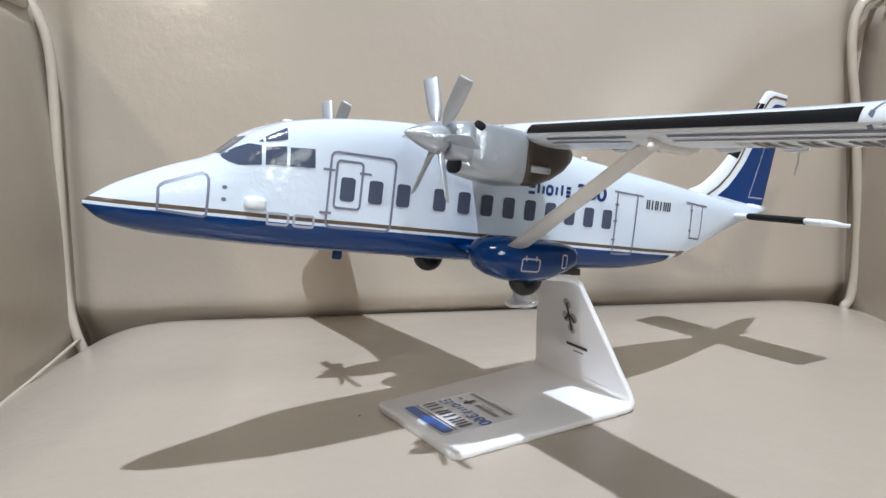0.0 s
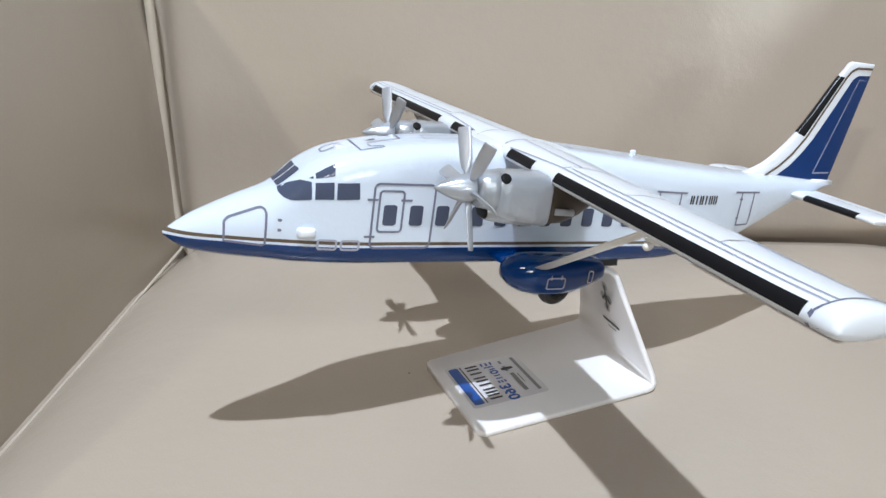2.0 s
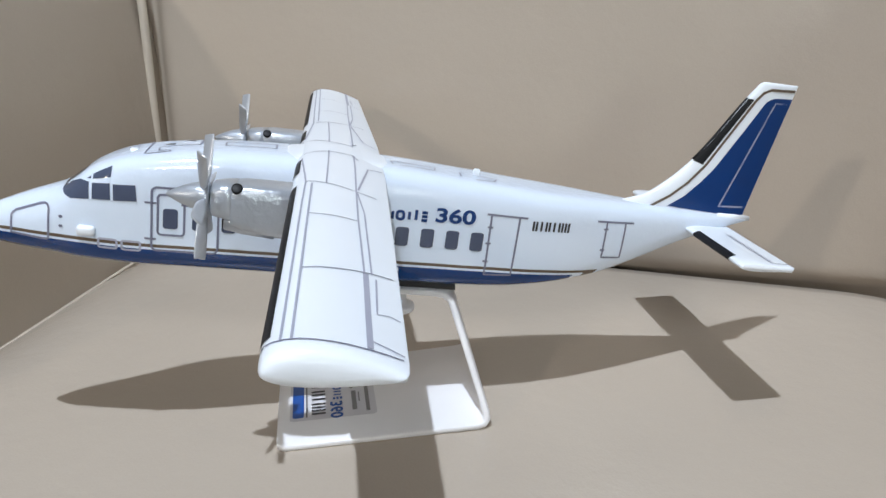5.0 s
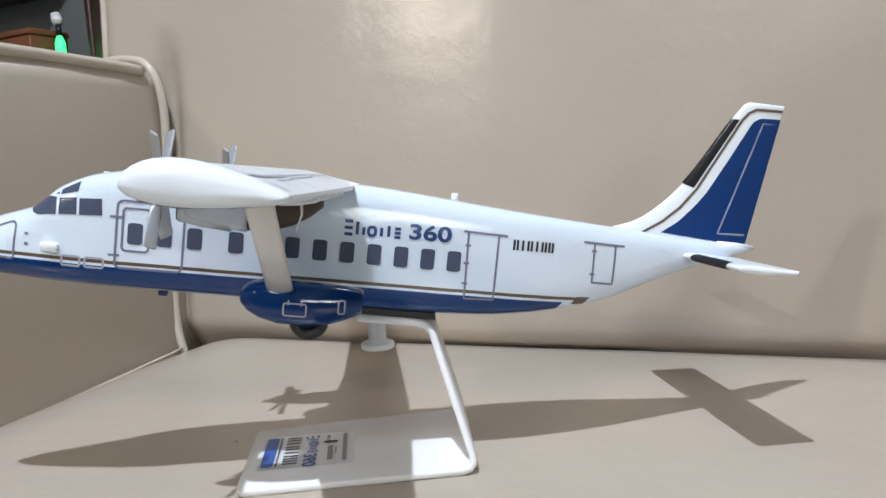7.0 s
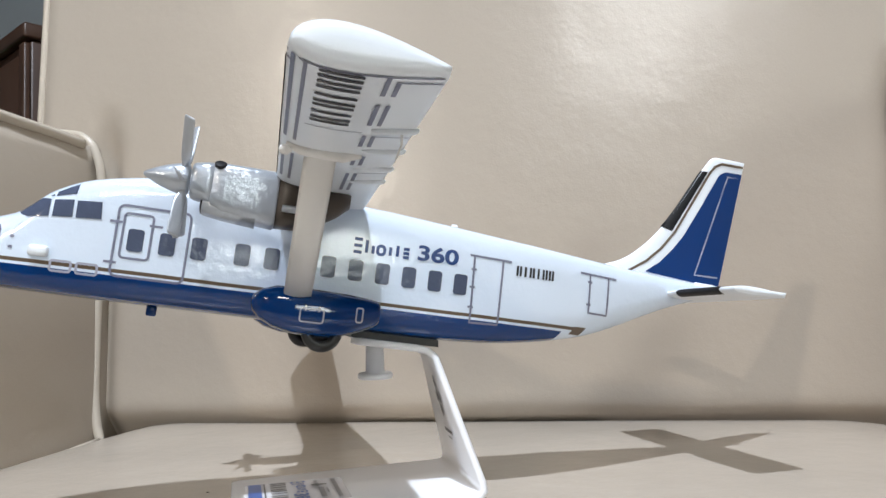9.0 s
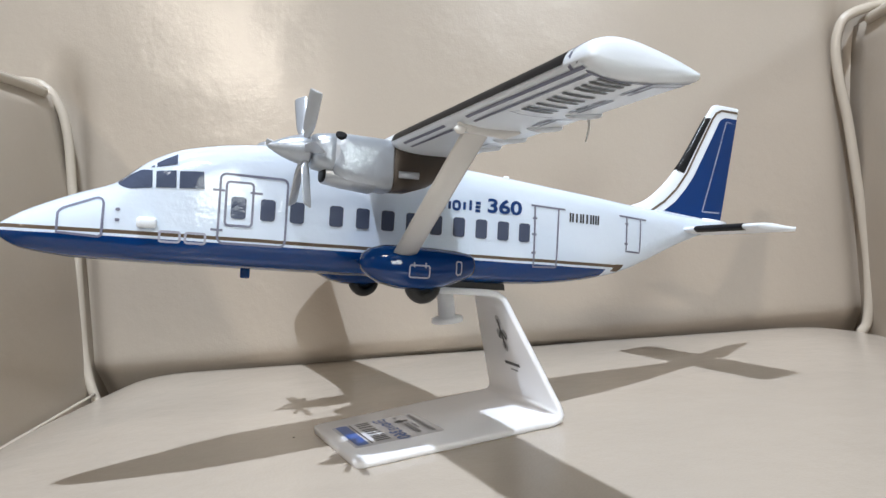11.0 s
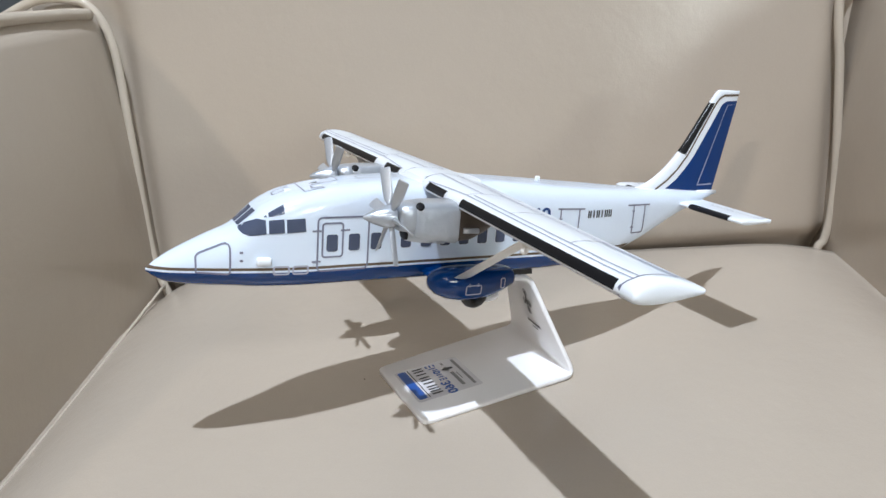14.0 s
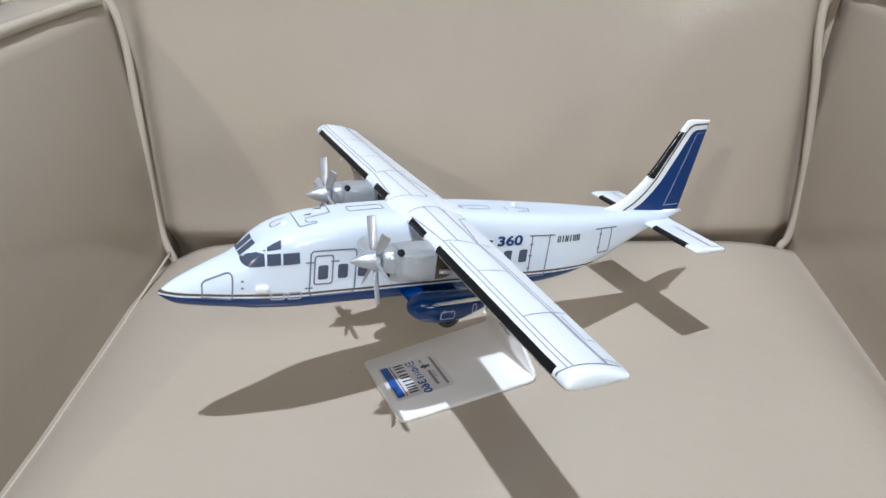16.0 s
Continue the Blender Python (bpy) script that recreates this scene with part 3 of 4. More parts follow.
# rear doors
outline("rear_door_line", [(0.2170, 0.0262), (0.2176, -0.0020), (0.2300, -0.0016), (0.2300, 0.0256)], closed=False)
outline("rear_door_rail", [(0.2150, 0.0264), (0.2338, 0.0259)], closed=False)
for h in (0.0205, 0.0130, 0.0045):
    outline("door_hinge_line", [(0.2160, h), (0.2184, h)], 0.0009, False)
outline("baggage_door_line", [(0.2732, 0.0256), (0.2735, 0.0088), (0.2834, 0.0086), (0.2832, 0.0256)], closed=False)
outline("baggage_door_rail", [(0.2681, 0.0262), (0.2876, 0.0256)], closed=False)
for h in (0.0225, 0.0125):
    outline("door_hinge_line", [(0.2720, h), (0.2744, h)], 0.0009, False)
# roof hatches
def roof_line(points, width=0.00065, closed=False):
    part("roof_hatch_line", stroke(points, width, on_roof, closed), DECAL_LINE, fuselage)


roof_line([(0.0655, -0.0008), (0.0595, 0.0012), (0.0580, 0.0002), (0.0582, -0.0035), (0.0600, -0.0052), (0.0672, -0.0060)])
roof_line([(0.0715, -0.0107), (0.0712, 0.0108), (0.0811, 0.0106), (0.0807, 0.0086), (0.0761, 0.0078), (0.0760, 0.0037)])
roof_line([(0.0764, 0.0021), (0.0914, -0.0006), (0.0921, -0.0116), (0.0840, -0.0112)])
for s0, s1, y in ((0.0765, 0.0811, -0.0024), (0.0840, 0.0888, -0.0086)):
    part("roof_mark", patch([(s0, y - 0.0001), (s1, y - 0.0012)], [(s0, y + 0.0001), (s1, y + 0.0010)], on_roof, 4, 2), DECAL_INK, fuselage)
roof_line(rounded(0.1020, -0.0048, 0.1230, 0.0020, 0.0004), 0.0006, True)
roof_line([(0.1730, 0.0062), (0.1722, 0.0010), (0.1926, 0.0008), (0.1915, 0.0064), (0.1760, 0.0066)], 0.0006)
roof_line([(0.2060, 0.0020), (0.2037, 0.0019), (0.2036, 0.0079)], 0.0006)
roof_line([(0.2100, 0.0020), (0.2211, 0.0028), (0.2188, 0.0082), (0.2098, 0.0094)], 0.0006)

# name on the flank: plain blue shapes, one for each character's place; registration: plain dark bars
NAME_CELLS = [(0.1648, 0.0046), (0.1700, 0.0040), (0.1746, 0.0042), (0.1794, 0.0024), (0.1824, 0.0024), (0.1854, 0.0038)]


def plain_marks(k, a, b, low, high, line):
    """Plain bars and rings that stand in for the six marks of a word: centre lines in a cell from a to b."""
    a, b, low, high = a + line / 2, b - line / 2, low + line / 2, high - line / 2
    mid, waist = (low + high) / 2, low + (high - low) * 0.62
    if k in (0, 5):
        return [([(a, h), (b, h)], False) for h in (low, mid, high)]
    if k == 1:
        return [([(a, low), (a, high)], False), ([(b, low), (b, waist)], False)]
    if k == 2:
        return [(rounded(a, low, b, high, min(b - a, high - low) * 0.42), True)]
    return [([((a + b) / 2, low), ((a + b) / 2, high)], False)]


for k, (s, wide) in enumerate(NAME_CELLS):
    low = 0.0203 + 0.0006 * (s - 0.1648) / 0.04
    high = low + (0.0066 if k in (0, 1) else 0.0058 if k == 4 else 0.0048)
    for points, closed in plain_marks(k, s, s + wide, low, high, 0.0013):
        both_sides("name_mark", lambda onto: stroke(points, 0.0013, onto, closed, 0.0006), DECAL_BLUE, fuselage)
part("model_number", lettering("360", ((0.1922, 0.0209, 0.2100, 0.0276), on_left), 0.03), DECAL_BLUE, fuselage)
part("model_number", lettering("360", ((0.2100, 0.0209, 0.1922, 0.0276), on_right), 0.03), DECAL_BLUE, fuselage)
for k in range(6):
    s = 0.2364 + k * 0.0031
    for ds, wide in (((0.0007, 0.0010),) if k in (1, 3) else ((0.0, 0.0010), (0.0015, 0.0010))):
        both_sides("registration_bar", lambda onto: rounded_fill(s + ds, 0.0203, s + ds + wide, 0.0247, 0.0002, onto), DECAL_INK, fuselage)

# small fittings
part("scoop", rounded_box((-0.0538, 0.0150, 0.0030), (-0.0466, 0.0198, 0.0071), 0.0014, 4), GLOSS_WHITE, plane, "white intake blister on the nose side")
part("roof_aerial", rounded_box((-0.2135, -0.0007, 0.0375), (-0.2105, 0.0007, 0.0416), 0.0006, 2), GLOSS_WHITE, plane)
part("belly_aerial", rounded_box((-0.0925, -0.001, -0.0142), (-0.0885, 0.001, -0.0095), 0.0008, 2), GLOSS_BLUE, plane)
part("cockpit_roof_light", rounded_box((-0.0673, -0.002, 0.0330), (-0.0636, 0.002, 0.0366), 0.0007, 2), GLOSS_WHITE, plane)

# ---- wing ----
SKEW = 0.035


def wing_edge(y):
    """Leading edge station, chord and middle height at a distance from the centre line."""
    a = abs(y)
    chord = 0.0362 - 0.0045 * min(1.0, max(0.0, (a - 0.03) / 0.155))
    return 0.1322 - SKEW * y, chord, 0.0398 - (0.0058 if y > 0 else 0.017) * a


def wing_shape(f):
    """Upper and lower heights of the wing section at a fraction of its chord."""
    t = 5 * (0.2969 * math.sqrt(f) - 0.126 * f - 0.3516 * f * f + 0.2843 * f**3 - 0.1036 * f**4) + 0.09 * f
    return 0.0052 * t * 2.0, -0.0031 * t * 2.0


def swell(y):
    """The upper side is a little fuller towards the tip."""
    return 1 + 0.10 * min(1.0, max(0.0, (abs(y) - 0.165) / 0.02)) ** 1.5


def wing_top(y, f, over=LIFT):
    s, c, h = wing_edge(y)
    return (-(s + f * c), y, h + wing_shape(f)[0] * swell(y) + over)


def wing_under(y, f, over=LIFT):
    s, c, h = wing_edge(y)
    return (-(s + f * c), y, h + wing_shape(f)[1] - over)


def wing_ring(y, squash=1.0, inset=0.0):
    s, c, h = wing_edge(y)
    fs = [(0.5 - 0.5 * math.cos(math.pi * k / 18)) for k in range(19)]
    ring = [(-(s + inset + f * (c - 2 * inset)), y, h + wing_shape(f)[0] * swell(y) * squash) for f in fs]
    return ring + [(-(s + inset + f * (c - 2 * inset)), y, h + wing_shape(f)[1] * squash) for f in fs[-2:0:-1]]


TIP = 0.1845
ys = [-TIP + 2 * TIP * k / 60 for k in range(61)]
caps = [(0.0014, 0.99, 0.0001), (0.0028, 0.94, 0.0002), (0.0039, 0.82, 0.0005), (0.0046, 0.60, 0.0011), (0.0049, 0.25, 0.0022)]
rings = [wing_ring(-TIP - d, q, i) for d, q, i in caps[::-1]] + [wing_ring(y) for y in ys] + [wing_ring(TIP + d, q, i) for d, q, i in caps]
wing = part("wing", loft(rings), GLOSS_WHITE, plane, "white wing with grey panel lines")


def boot(y0, y1):
    """A black band wrapped round the leading edge."""
    fs = [0.055, 0.04, 0.025, 0.012, 0.004]
    n = max(3, int(abs(y1 - y0) / 0.006))
    rings = []
    for k in range(n + 1):
        y = y0 + (y1 - y0) * k / n
        s, c, h = wing_edge(y)
        nose = [(-(s - 0.00025), y, h)]
        rings.append([wing_top(y, f, 0.0002) for f in fs] + nose)
    return loft(rings, closed=False, caps=False)


for sign in (-1, 1):
    part("de_icing_boot", boot(sign * 0.0600, sign * 0.1790), BOOT, wing, "black leading-edge band")
    part("de_icing_boot", boot(sign * 0.0205, sign * 0.0425), BOOT, wing, "black leading-edge band")


def wing_line(points, width=0.0007, under=False, mat=DECAL_LINE):
    """Lines across the wing through (y, fraction of chord), width in metres; the same on both wings."""
    for sign in (-1, 1):
        def onto(y, x):
            c = wing_edge(y)[1]
            return (wing_under if under else wing_top)(sign * y, min(max(x / 0.030, 0.001), 0.999))
        part("panel_line", stroke([(y, f * 0.030) for y, f in points], width, onto, False, 0.003), mat, wing)


PALE = dict(mat=DECAL_PALE)
wing_line([(0.0187, 0.057), (0.0573, 0.137), (0.0897, 0.129), (0.1830, 0.125)], 0.0005, **PALE)
wing_line([(0.0610, 0.202), (0.1830, 0.197)], 0.00055, **PALE)
wing_line([(0.0089, 0.354), (0.0597, 0.346)], 0.0005, **PALE)
wing_line([(0.0090, 0.645), (0.0637, 0.655), (0.0974, 0.668), (0.1400, 0.704)], 0.00055, **PALE)
wing_line([(0.0637, 0.660), (0.0874, 0.730), (0.1400, 0.765)], 0.0005, **PALE)
wing_line([(0.1400, 0.715), (0.1830, 0.724)], 0.0014, **PALE)
wing_line([(0.0575, 0.136), (0.0601, 0.345), (0.0640, 0.653), (0.0656, 0.865)], 0.0005)
wing_line([(0.0960, 0.205), (0.0970, 0.40), (0.0974, 0.660)], 0.0005)
wing_line([(0.1423, 0.199), (0.1415, 0.45), (0.1397, 0.704), (0.1385, 0.95)], 0.0005)
wing_line([(0.0137, 0.02), (0.0122, 0.10), (0.0100, 0.40), (0.0093, 0.62), (0.0150, 0.69)], 0.0005)
wing_line([(0.0219, 0.97), (0.0264, 0.796), (0.0613, 0.675)], 0.0006, **PALE)
wing_line([(0.1425, 0.80), (0.1640, 0.79), (0.1630, 0.89), (0.1640, 0.97)], 0.0005, **PALE)
wing_line([(0.1792, 0.735), (0.1815, 0.97)], 0.0006, **PALE)
wing_line([(0.1814, 0.001), (0.1817, 0.03), (0.1824, 0.07), (0.1832, 0.15), (0.1838, 0.35), (0.1838, 0.70), (0.1834, 0.96)], 0.0006)
wing_line([(0.1813, 0.0), (0.1815, 0.022)], 0.0013)
wing_line([(0.1813, 0.0), (0.1815, 0.03)], 0.0013, True)
# underside
for f in (0.040, 0.118):
    wing_line([(0.070, f), (0.108, f)], 0.0008, True)
    wing_line([(0.124, f), (0.1858, f)], 0.0008, True)
wing_line([(0.1845, 0.001), (0.1850, 0.10), (0.1858, 0.97)], 0.0008, True)
wing_line([(0.1435, 0.17), (0.1430, 0.60)], 0.0004, True)
for y0, y1 in ((0.0640, 0.0930), (0.1050, 0.1170), (0.1285, 0.1400), (0.1500, 0.1670), (0.1735, 0.1855)):
    for f in (0.63, 0.70):
        wing_line([(y0, f), (y1 - (0.003 if f > 0.65 and y1 > 0.18 else 0), f)], 0.0010, True)
wing_line([(0.1825, 0.69), (0.1825, 0.98)], 0.0007, True)
wing_line([(0.1395, 0.70), (0.1390, 0.98)], 0.0006, True)
wing_line([(0.0935, 0.72), (0.0930, 0.98)], 0.0005, True)
for k in range(6):
    y = 0.1478 + k * 0.0064
    for sign in (1,):
        def onto(y_, x):
            return wing_under(y_, x / 0.030)
        for dy in ((0.0012,) if k in (1, 3) else (0.0, 0.0030)):
            part("registration_bar", rounded_fill(y + dy, 0.20 * 0.030, y + dy + 0.0017, 0.485 * 0.030, 0.0004, onto, 3), DECAL_INK, wing)
# flap tracks below the trailing edge
for sign in (-1, 1):
    for y in (0.080, 0.100, 0.124, 0.146):
        s, c, h = wing_edge(sign * y)
        rings = []
        for f, half, deep in ((0.66, 0.0004, 0.0003), (0.74, 0.0011, 0.0012), (0.88, 0.0014, 0.0014), (1.00, 0.0011, 0.0011), (1.02, 0.0006, 0.0005)):
            low = h + wing_shape(min(f, 0.99))[1]
            rings.append([(-(s + f * c), sign * y + q * half, low - k * deep) for q, k in ((-1, -0.3), (-0.9, 0.8), (-0.5, 1), (0.5, 1), (0.9, 0.8), (1, -0.3))])
        part("flap_track", loft(rings), GLOSS_WHITE, wing)
    back = 0.0 if sign > 0 else SKEW * 0.29
    part("mass_balance", tube([(-(0.1562 + back), sign * 0.1463, 0.0374), (-(0.1566 + back), sign * 0.1463, 0.0340), (-(0.1556 + back), sign * 0.1463, 0.0300)], [0.0004, 0.0003, 0.0002], 8), STRUT_WHITE, wing)

# centre fairing between wing and roof
rings = []
for k in range(15):
    t = k / 14
    s = 0.118 + 0.062 * t
    w = 0.0185 * (math.sin(math.pi * min(max(t, 0.02), 0.98))) ** 0.35
    hh = 0.0428 + 0.0010 * math.sin(math.pi * t) ** 0.6 - 0.004 * max(0, t - 0.6) - 0.0028 * (1 - math.sin(math.pi * t) ** 0.5)
    rings.append([(-s, w * math.copysign(abs(math.cos(a)) ** 0.5, math.cos(a)), 0.0345 + (hh - 0.0345) * abs(math.sin(a)) ** 0.4) for a in (math.pi * j / 20 for j in range(21))])
part("wing_root_fairing", loft(rings, closed=False, caps=False), GLOSS_WHITE, wing)


# ---- engines ----
def superring(s, y, h, w, t, n=3.2, count=36):
    out = []
    for k in range(count):
        a = 2 * math.pi * k / count
        c, d = math.cos(a), math.sin(a)
        out.append((-s, y + w * math.copysign(abs(c) ** (2 / n), c), h + t * math.copysign(abs(d) ** (2 / n), d)))
    return out


ENGINE_Y, HUB_S, HUB_H = 0.052, 0.1005, 0.0347


def engine(sign):
    y, shift = sign * ENGINE_Y, 0.0020 - 0.056 * sign * ENGINE_Y
    hub_h = HUB_H - 0.0014 + 0.010 * y

    def body(rows, n=None, count=36):
        return loft([superring(r[0] + shift, y, r[1] + hub_h - HUB_H, r[2], r[3], r[4] if len(r) > 4 else n, count) for r in rows])

    nacelle = part("nacelle", body(((0.1100, 0.0338, 0.0070, 0.0066, 4.2), (0.1106, 0.0335, 0.0078, 0.0076, 4.4), (0.115, 0.0329, 0.0082, 0.0089, 4.6), (0.125, 0.0321, 0.0084, 0.0096, 4.8), (0.1318, 0.0317, 0.0084, 0.0099, 4.8), (0.1325, 0.0317, 0.0080, 0.0095, 4.6))), SILVER, plane, "silver-painted engine nacelle")
    part("cowl_barrel", body(((0.1030, 0.0345, 0.0050, 0.0050, 2.3), (0.1033, 0.0345, 0.0061, 0.0059, 2.5), (0.1042, 0.0345, 0.0067, 0.0064, 2.8), (0.1080, 0.0345, 0.0073, 0.0069, 3.4), (0.1120, 0.0342, 0.0077, 0.0074, 4.0))), SILVER, nacelle)
    part("exhaust_fairing", body(((0.1322, 0.0316, 0.0079, 0.0093, 4.0), (0.140, 0.0316, 0.0077, 0.0090, 3.4), (0.148, 0.0328, 0.0066, 0.0074, 2.5), (0.154, 0.0342, 0.0046, 0.0052, 2.3), (0.1585, 0.0356, 0.0018, 0.0026, 2.0))), EXHAUST, nacelle, "dark brown rear fairing")
    pipe = [(-(0.1345 + shift), y + sign * 0.0080, hub_h - 0.0062), (-(0.1420 + shift), y + sign * 0.0092, hub_h - 0.0062)]
    part("exhaust_pipe", tube(pipe, 0.0013, 12), SILVER, nacelle, "bright silver pipe")
    part("chin_intake", body(((0.1076, 0.0262, 0.0042, 0.0022), (0.1080, 0.0262, 0.0052, 0.0029), (0.115, 0.0258, 0.0064, 0.0036), (0.126, 0.0254, 0.0075, 0.0042)), 2.8, 32), SILVER, nacelle)
    part("intake_mouth", body(((0.1071, 0.0263, 0.0032, 0.0017), (0.1074, 0.0263, 0.0046, 0.0026), (0.1095, 0.0262, 0.0054, 0.0030)), 2.4, 28), BOOT, nacelle, "black intake mouth")
    part("vent_port", tube([(-(0.1122 + shift), y + 0.0056, hub_h + 0.0047), (-(0.1122 + shift), y + 0.0069, hub_h + 0.0061), (-(0.1122 + shift), y + 0.0070, hub_h + 0.0062)], [0.0021, 0.0020, 0.0015], 14), BOOT, nacelle, "black round port")
    spinner = part("spinner", loft([superring(s + shift, y, hub_h, r, r, 2.0, 28) for s, r in ((0.0872, 0.0003), (0.0878, 0.0009), (0.0898, 0.0020), (0.0925, 0.0033), (0.0958, 0.0045), (0.0988, 0.0053), (0.1010, 0.0055), (0.1020, 0.0054), (0.1024, 0.0047))]), SILVER, plane, "pointed silver spinner")
    for k in range(6):
        a = radians(-25 + 60 * k)
        out = Vector((0, math.sin(a), math.cos(a)))
        across = Vector((0, math.cos(a), -math.sin(a)))
        ahead = Vector((1, 0, 0))
        rings = []
        for r, chord, thick, twist in ((0.0045, 0.0019, 0.0014, 56), (0.0064, 0.0024, 0.0012, 56), (0.0080, 0.0041, 0.0009, 53), (0.0110, 0.0049, 0.0007, 50), (0.0160, 0.0052, 0.0006, 48), (0.0212, 0.0053, 0.0005, 47), (0.0225, 0.0051, 0.0004, 47), (0.0230, 0.0045, 0.0003, 47)):
            tw = radians(-twist)
            ch = across * math.cos(tw) + ahead * math.sin(tw)
            th = ahead * math.cos(tw) - across * math.sin(tw)
            centre = Vector((-(HUB_S + shift), y, hub_h)) + out * r
            rings.append([centre + ch * chord / 2 * math.cos(b) + th * thick * math.sin(b) for b in (2 * math.pi * j / 14 for j in range(14))])
        part("propeller_blade", loft(rings), BLADE, spinner, "silver propeller blade")


engine(1)
engine(-1)


# ---- sponsons, struts, wheels ----
def sponson(sign):
    y = sign * 0.0376
    rows = ((0.1240, -0.0048, 0.0008, 0.0010), (0.1248, -0.0048, 0.0032, 0.0031), (0.1276, -0.0050, 0.0060, 0.0056), (0.1326, -0.0054, 0.0080, 0.0077), (0.1396, -0.0060, 0.0088, 0.0087), (0.1496, -0.0063, 0.0089, 0.0088), (0.1576, -0.0059, 0.0085, 0.0082), (0.1650, -0.0048, 0.0077, 0.0066), (0.1700, -0.0040, 0.0069, 0.0050), (0.1712, -0.0039, 0.0064, 0.0044))
    rows = [(s + 0.0039, h, w, t) for s, h, w, t in rows]
    pod = part("sponson", loft([superring(s, y, h, w, t, 2.5) for s, h, w, t in rows]), GLOSS_BLUE, plane, "glossy blue undercarriage pod")
    part("stub_wing", loft([[(-(0.131 + 0.036 * f), y0, -0.0045 + q * 0.0026 * math.sin(math.pi * min(0.98, max(0.02, f)) ** 0.7)) for f, q in [(k / 8, 1) for k in range(9)] + [(k / 8, -1) for k in range(7, 0, -1)]] for y0 in (sign * 0.017, sign * 0.028, sign * 0.038)]), GLOSS_BLUE, pod)

    def onto(s, h):
        rs, rh, rw, rt = (curve([(r[0], r[i]) for r in rows]) for i in range(4))
        v = min(0.999, abs((h - rh(s)) / rt(s)))
        return (-s, y + sign * (rw(s) * (1 - v**2.5) ** 0.4 + 0.00025), h)

    part("access_panel_line", stroke(rounded(0.1455, -0.0100, 0.1540, -0.0052, 0.0009), 0.0006, onto, True, 0.0008), DECAL_PALE, pod)
    for s in (0.1473, 0.1522):
        part("access_panel_line", stroke([(s, -0.0060), (s, -0.0040)], 0.0006, onto, False, 0.0006), DECAL_PALE, pod)
    part("access_panel_line", stroke(rounded(0.1660, -0.0080, 0.1684, -0.0028, 0.0007), 0.0006, onto, True, 0.0008), DECAL_PALE, pod)
    # wheel
    bm = bmesh.new()
    cs, ch, big, small = 0.1550, -0.0128, 0.0052, 0.0026
    rings = []
    for k in range(29):
        a = 2 * math.pi * k / 28
        rings.append([(-cs + (big + small * math.cos(b)) * math.cos(a), y + 1.25 * small * math.sin(b), ch + (big + small * math.cos(b)) * math.sin(a)) for b in (2 * math.pi * j / 12 for j in range(12))])
    wheel = part("wheel", loft(rings, caps=False, bm=bm), RUBBER, pod, "black tyre half sunk in the pod")
    part("hub_cap", tube([(-cs, y - 0.0022, ch), (-cs, y + 0.0022, ch)], 0.0036, 16), RUBBER, wheel)
    # strut
    rings = []
    for t in (0.0, 0.5, 1.0):
        s0, y0, h0 = 0.1438 + (0.1403 - 0.1438) * t + (SKEW * 0.1 * t if sign < 0 else 0), 0.0450 + (0.1110 - 0.0450) * t, -0.0008 + (0.0382 + 0.0008) * t
        c = 0.0100 - 0.0006 * t
        rings.append([(-(s0 + c * (f - 0.5)), sign * y0, h0 + q * 0.0012 * math.sin(math.pi * min(0.97, max(0.03, f)))) for f, q in [(k / 8, 1) for k in range(9)] + [(k / 8, -1) for k in range(7, 0, -1)]])
    strut = part("wing_strut", loft(rings), STRUT_WHITE, plane, "white diagonal wing strut")
    s0 = wing_edge(sign * 0.119)[0]
    part("strut_fitting", tube([(-(s0 + 0.002), sign * 0.117, 0.0368), (-(s0 + 0.006), sign * 0.117, 0.0360), (-(s0 + 0.018), sign * 0.117, 0.0358), (-(s0 + 0.023), sign * 0.117, 0.0366)], [0.0008, 0.0019, 0.0020, 0.0007], 12), STRUT_WHITE, strut)
    part("strut_fitting", tube([(-(s0 + 0.0002), sign * 0.1185, 0.0345), (-(s0 + 0.0012), sign * 0.1185, 0.0345), (-(s0 + 0.0026), sign * 0.1185, 0.0346), (-(s0 + 0.0038), sign * 0.1185, 0.0348)], [0.0005, 0.0014, 0.0014, 0.0006], 12), STRUT_WHITE, strut)


sponson(1)
sponson(-1)
# ---- tail ----
FIN_LE = curve([(0.0300, 0.276), (0.0335, 0.2850), (0.0362, 0.2930), (0.0403, 0.3001), (0.0546, 0.3147), (0.0935, 0.3399), (0.0950, 0.3412), (0.0957, 0.3430)])


def fin_te(h):
    return 0.3493 + (0.3600 - 0.3493) * (h - 0.030) / 0.066


def fin_half(s, h):
    """Half the fin's thickness at a station and height."""
    a, b = FIN_LE(h), fin_te(h)
    f = min(max((s - a) / (b - a), 0.0), 1.0)
    return 0.0005 + 0.0022 * (1 - 0.45 * (h - 0.03) / 0.065) * math.sin(math.pi * f**0.6) ** 0.7


def fin_ring(h, squash=1.0):
    a, b = FIN_LE(h), fin_te(h)
    fs = [0.5 - 0.5 * math.cos(math.pi * k / 16) for k in range(17)]
    half = [(0.0 if k == 0 else fin_half(a + f * (b - a), h) * squash) for k, f in enumerate(fs)]
    return [(-(a + f * (b - a)), q, h) for f, q in zip(fs, half)] + [(-(a + f * (b - a)), -q, h) for f, q in list(zip(fs, half))[:0:-1]]


